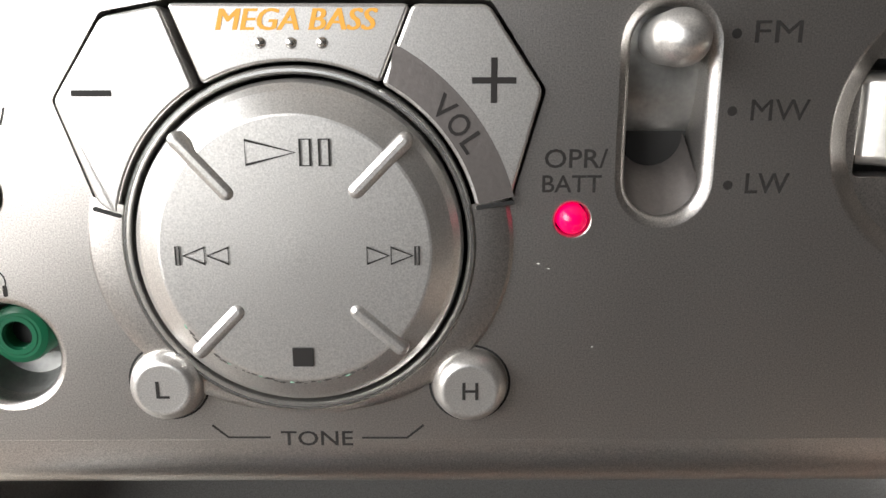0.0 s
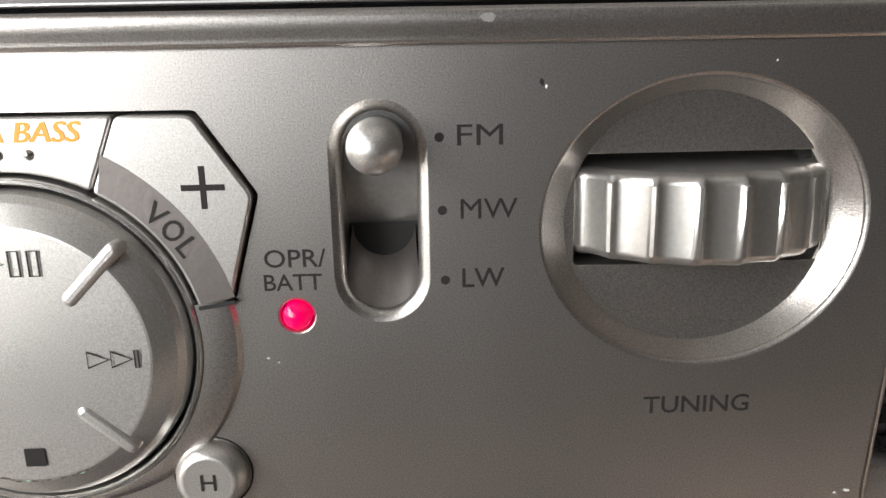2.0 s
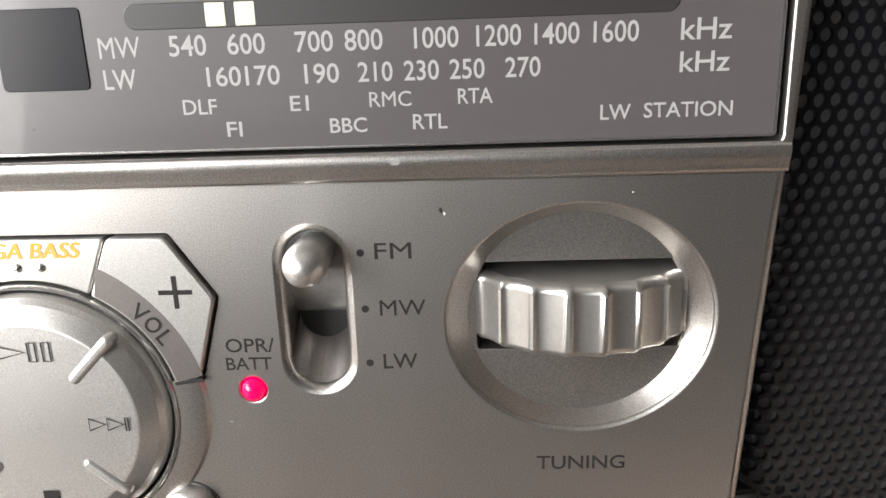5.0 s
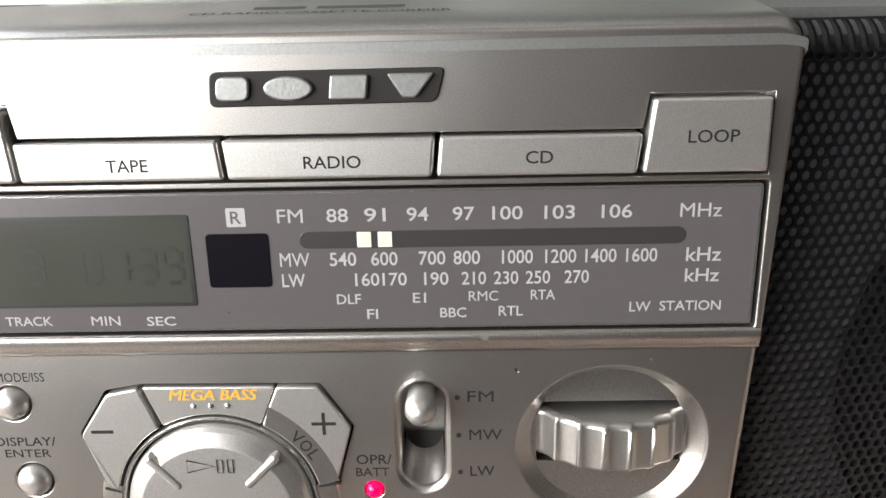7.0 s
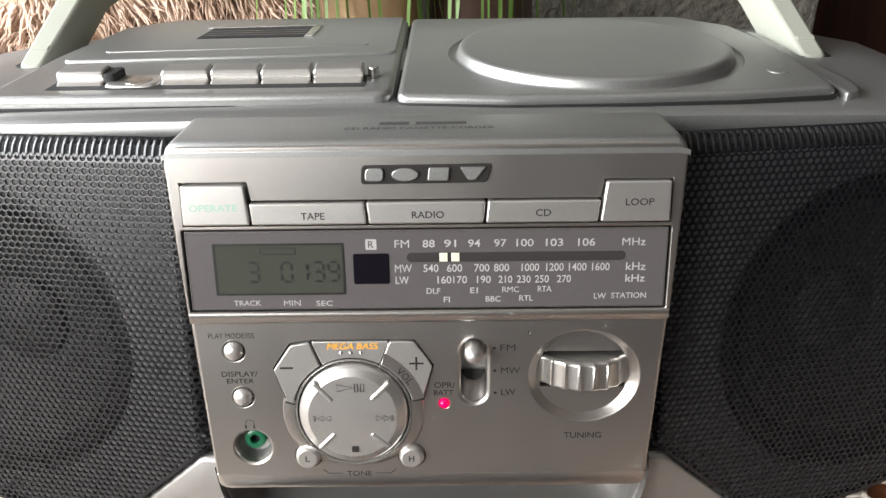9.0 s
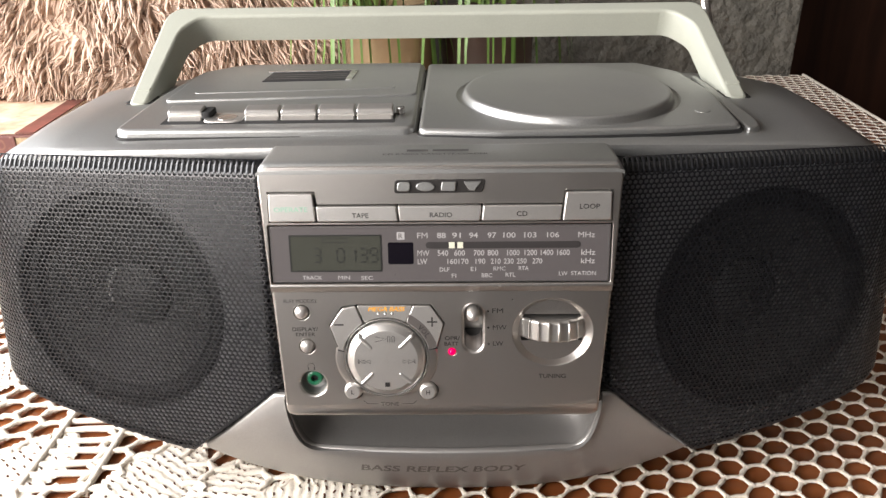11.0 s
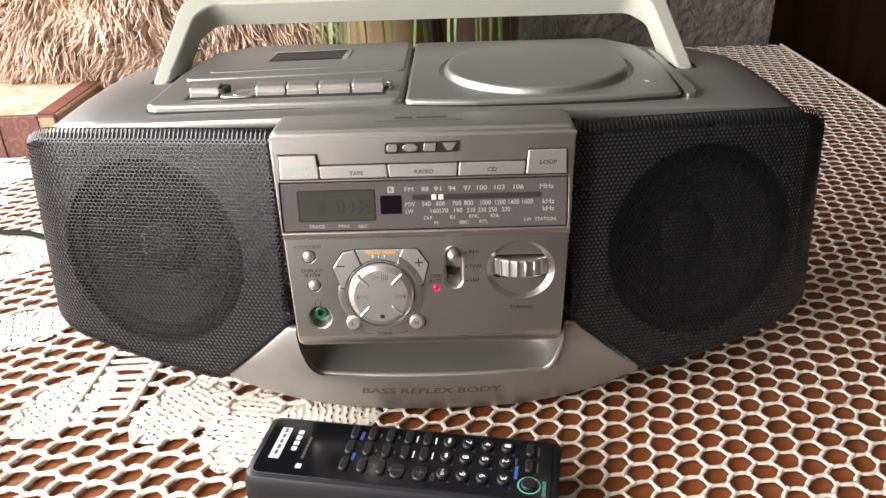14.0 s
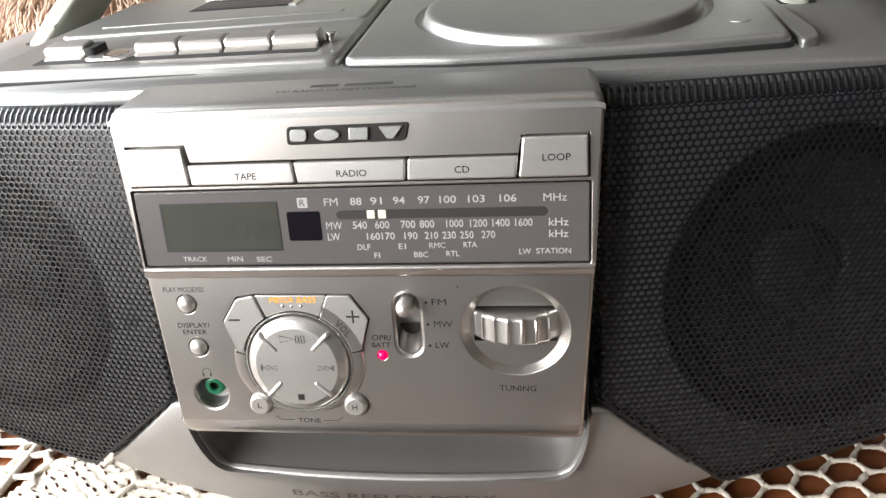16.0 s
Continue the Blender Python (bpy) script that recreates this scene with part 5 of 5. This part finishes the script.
# ---- cushion with long pile ----
def cushion_thing():
    c = tagged(empty("cushion", pose(-0.40, 0.77, 0.0, 0, 0, 9)), "fluffy pinkish brown long-pile cushion leaning on the table", "cushion")
    rng = np.random.default_rng(8)
    verts, faces = [], []
    A, B, C = 0.285, 0.11, 0.21

    def surf(u, v):
        cu, su = math.cos(u), math.sin(u)
        cv, sv = math.cos(v), math.sin(v)
        e = 0.92
        f = lambda t: math.copysign(abs(t) ** e, t)
        return np.array([A * f(cv) * f(cu), B * cv * f(su) * 1.0, 0.20 + C * f(sv)])

    bm = bmesh.new()
    rows2 = []
    for j in range(17):
        v = -math.pi / 2 + math.pi * j / 16
        rows2.append([bm.verts.new(surf(2 * math.pi * i / 32, v)) for i in range(32)])
    for a, b in zip(rows2, rows2[1:]):
        bridge(bm, a, b)
    part("cover", bm, FUR, c, scale=1)
    for k in range(23000):
        u, v = rng.uniform(math.pi * 0.85, 2.15 * math.pi), rng.uniform(-1.45, 1.5)
        p = surf(u, v)
        nrm = np.array([p[0] / A, 1.6 * p[1] / B, (p[2] - 0.20) / C])
        nrm /= np.linalg.norm(nrm) + 1e-9
        # locks lean together in tufts
        tuft = np.array([noise.noise((p[0] * 16, p[2] * 16, 3.0)), noise.noise((p[0] * 16, p[2] * 16, 9.0)), noise.noise((p[0] * 16, p[2] * 16, 15.0))])
        d = nrm * 0.55 + np.array([p[0] * 2.6, -0.1, -0.45 + (p[2] - 0.25) * 1.5]) + tuft * 1.5 + rng.normal(0, 0.16, 3)
        d /= np.linalg.norm(d)
        ln = rng.uniform(0.018, 0.033)
        sd = np.cross(d, rng.normal(0, 1, 3))
        sd /= np.linalg.norm(sd)
        up = np.cross(sd, d)
        w_ = rng.uniform(0.0012, 0.0023)
        wav = rng.uniform(0.002, 0.0058)
        ph = rng.uniform(0, 6.28)
        drop = np.array([0, 0, -rng.uniform(0.004, 0.014)])
        base = len(verts)
        for t, ww in ((0, 1.0), (0.3, 1.1), (0.6, 1.0), (0.85, 0.6), (1.0, 0.15)):
            q = p + d * ln * t + drop * t * t + sd * wav * (math.sin(ph + 6.0 * t) - math.sin(ph)) * (0.4 + t)
            for a in range(4):
                ca, sa = (1, 0, -1, 0)[a], (0, 1, 0, -1)[a]
                verts.append(tuple(q + sd * w_ * ww * ca + up * w_ * ww * sa))
        for s in range(4):
            for i in range(4):
                j = (i + 1) % 4
                faces.append((base + 4 * s + i, base + 4 * s + j, base + 4 * s + 4 + j, base + 4 * s + 4 + i))
    tagged(raw("fur", verts, faces, FUR, c), kind="stuff")
    return c


cushion_thing()

# ---- old books ----
def book(name, m, L, D, H, cover, spine, label):
    b = tagged(empty(name, m), label, "book")
    part("paper_block", block(0.004, 0.006, 0.004, L - 0.004, D - 0.003, H - 0.004), PAGES, b, scale=1)
    part("cover", block(0, 0, H - 0.004, L, D, H, 0.0012), cover, b, scale=1)
    part("cover", block(0, 0, 0, L, D, 0.004, 0.0012), cover, b, scale=1)
    part("spine", block(0, -0.004, 0, L, 0.004, H, 0.002), spine, b, scale=1)
    for k in range(5):
        x = L * (0.09 + 0.2 * k)
        part("raised_band", block(x, -0.0065, 0.001, x + 0.006, -0.003, H - 0.001, 0.001), spine, b, scale=1)
    part("spine_label", block(L * 0.91, -0.0047, 0.002, L - 0.002, -0.0036, H - 0.003, 0.0004), LABELC, b, scale=1)
    return b


bk = book("book", pose(-0.708, 0.515, 0.003, 0, 0, 1.5), 0.245, 0.165, 0.052, CREAM, SPINE, "old book with cream cover and dark red stamped spine")
part("corner", block(0.222, 0.001, 0.0525, 0.243, 0.163, 0.0534), REDC, bk, scale=1)

# ---- plants behind the radio ----
def pot(name, x, y, r, h, material, label):
    p = tagged(empty(name, pose(x, y, 0.003)), label, "flower pot")
    part("vessel", upright([(r * 0.7, 0.0), (r * 0.78, h * 0.1), (r * 0.98, h * 0.55), (r, h * 0.85), (r * 1.06, h * 0.9), (r * 1.06, h), (r * 0.92, h), (r * 0.9, h * 0.85)]), material, p, scale=1)
    return p


pot("flower_pot", -0.075, 0.66, 0.055, 0.17, BRONZE, "glazed bronze coloured flower pot on the table")
pot("flower_pot", 0.045, 0.72, 0.06, 0.15, DARKPOT, "dark brown flower pot on the table")


def grass(name, roots, n, seed, label):
    g = tagged(empty(name, pose(roots[0], roots[1], 0.165)), label, "plant")
    rng = np.random.default_rng(seed)
    for k in range(n):
        a = rng.uniform(-math.pi, 0.2)
        reach = rng.uniform(0.03, 0.12)
        rise, drop = rng.uniform(0.06, 0.13), rng.uniform(0.10, 0.26)
        w0 = rng.uniform(0.0016, 0.0036)
        verts, faces = [], []
        d = np.array([math.cos(a), math.sin(a), 0])
        sd = np.array([-d[1], d[0], 0])
        o = np.array([rng.normal(0, 0.012), rng.normal(0, 0.012), 0])
        for i in range(11):
            t = i / 10
            q = o + d * reach * (1 - (1 - t) ** 2) + np.array([0, 0, rise * math.sin(math.pi * min(1, t * 1.25)) - drop * max(0, t - 0.35) ** 1.6])
            w_ = w0 * (1 - 0.8 * t ** 3)
            verts += [tuple(q - sd * w_), tuple(q + np.array([0, 0, -w_ * 0.5])), tuple(q + sd * w_)]
        for i in range(10):
            for j in (0, 1):
                faces.append((3 * i + j, 3 * i + j + 1, 3 * i + j + 4, 3 * i + j + 3))
        raw("blade", verts, faces, LEAF, g)
    return g


grass("grass_plant", (-0.10, 0.64), 24, 3, "green grass-like plant with long drooping blades")
grass("grass_plant", (0.05, 0.70), 24, 5, "green grass-like plant with long drooping blades")

# ---- mains cable ----
bm = bmesh.new()
prev = None
pts = [(-0.60, 0.300, 0.0065), (-0.52, 0.306, 0.0065), (-0.46, 0.305, 0.0065), (-0.40, 0.298, 0.0065), (-0.34, 0.27, 0.0065), (-0.28, 0.24, 0.008), (-0.215, 0.205, 0.03)]
for i, p in enumerate(pts):
    a, b = Vector(pts[max(0, i - 1)]), Vector(pts[min(len(pts) - 1, i + 1)])
    d = (b - a).normalized()
    s = d.cross(Vector((0, 0, 1))).normalized()
    u = s.cross(d)
    cur = [bm.verts.new(Vector(p) + s * 0.0032 * math.cos(k * math.pi / 4) + u * 0.0022 * math.sin(k * math.pi / 4)) for k in range(8)]
    if prev:
        bridge(bm, prev, cur)
    prev = cur
tagged(part("mains_cable", bm, CABLE, None, "", scale=1), "thin black mains cable lying on the cloth", "cable")
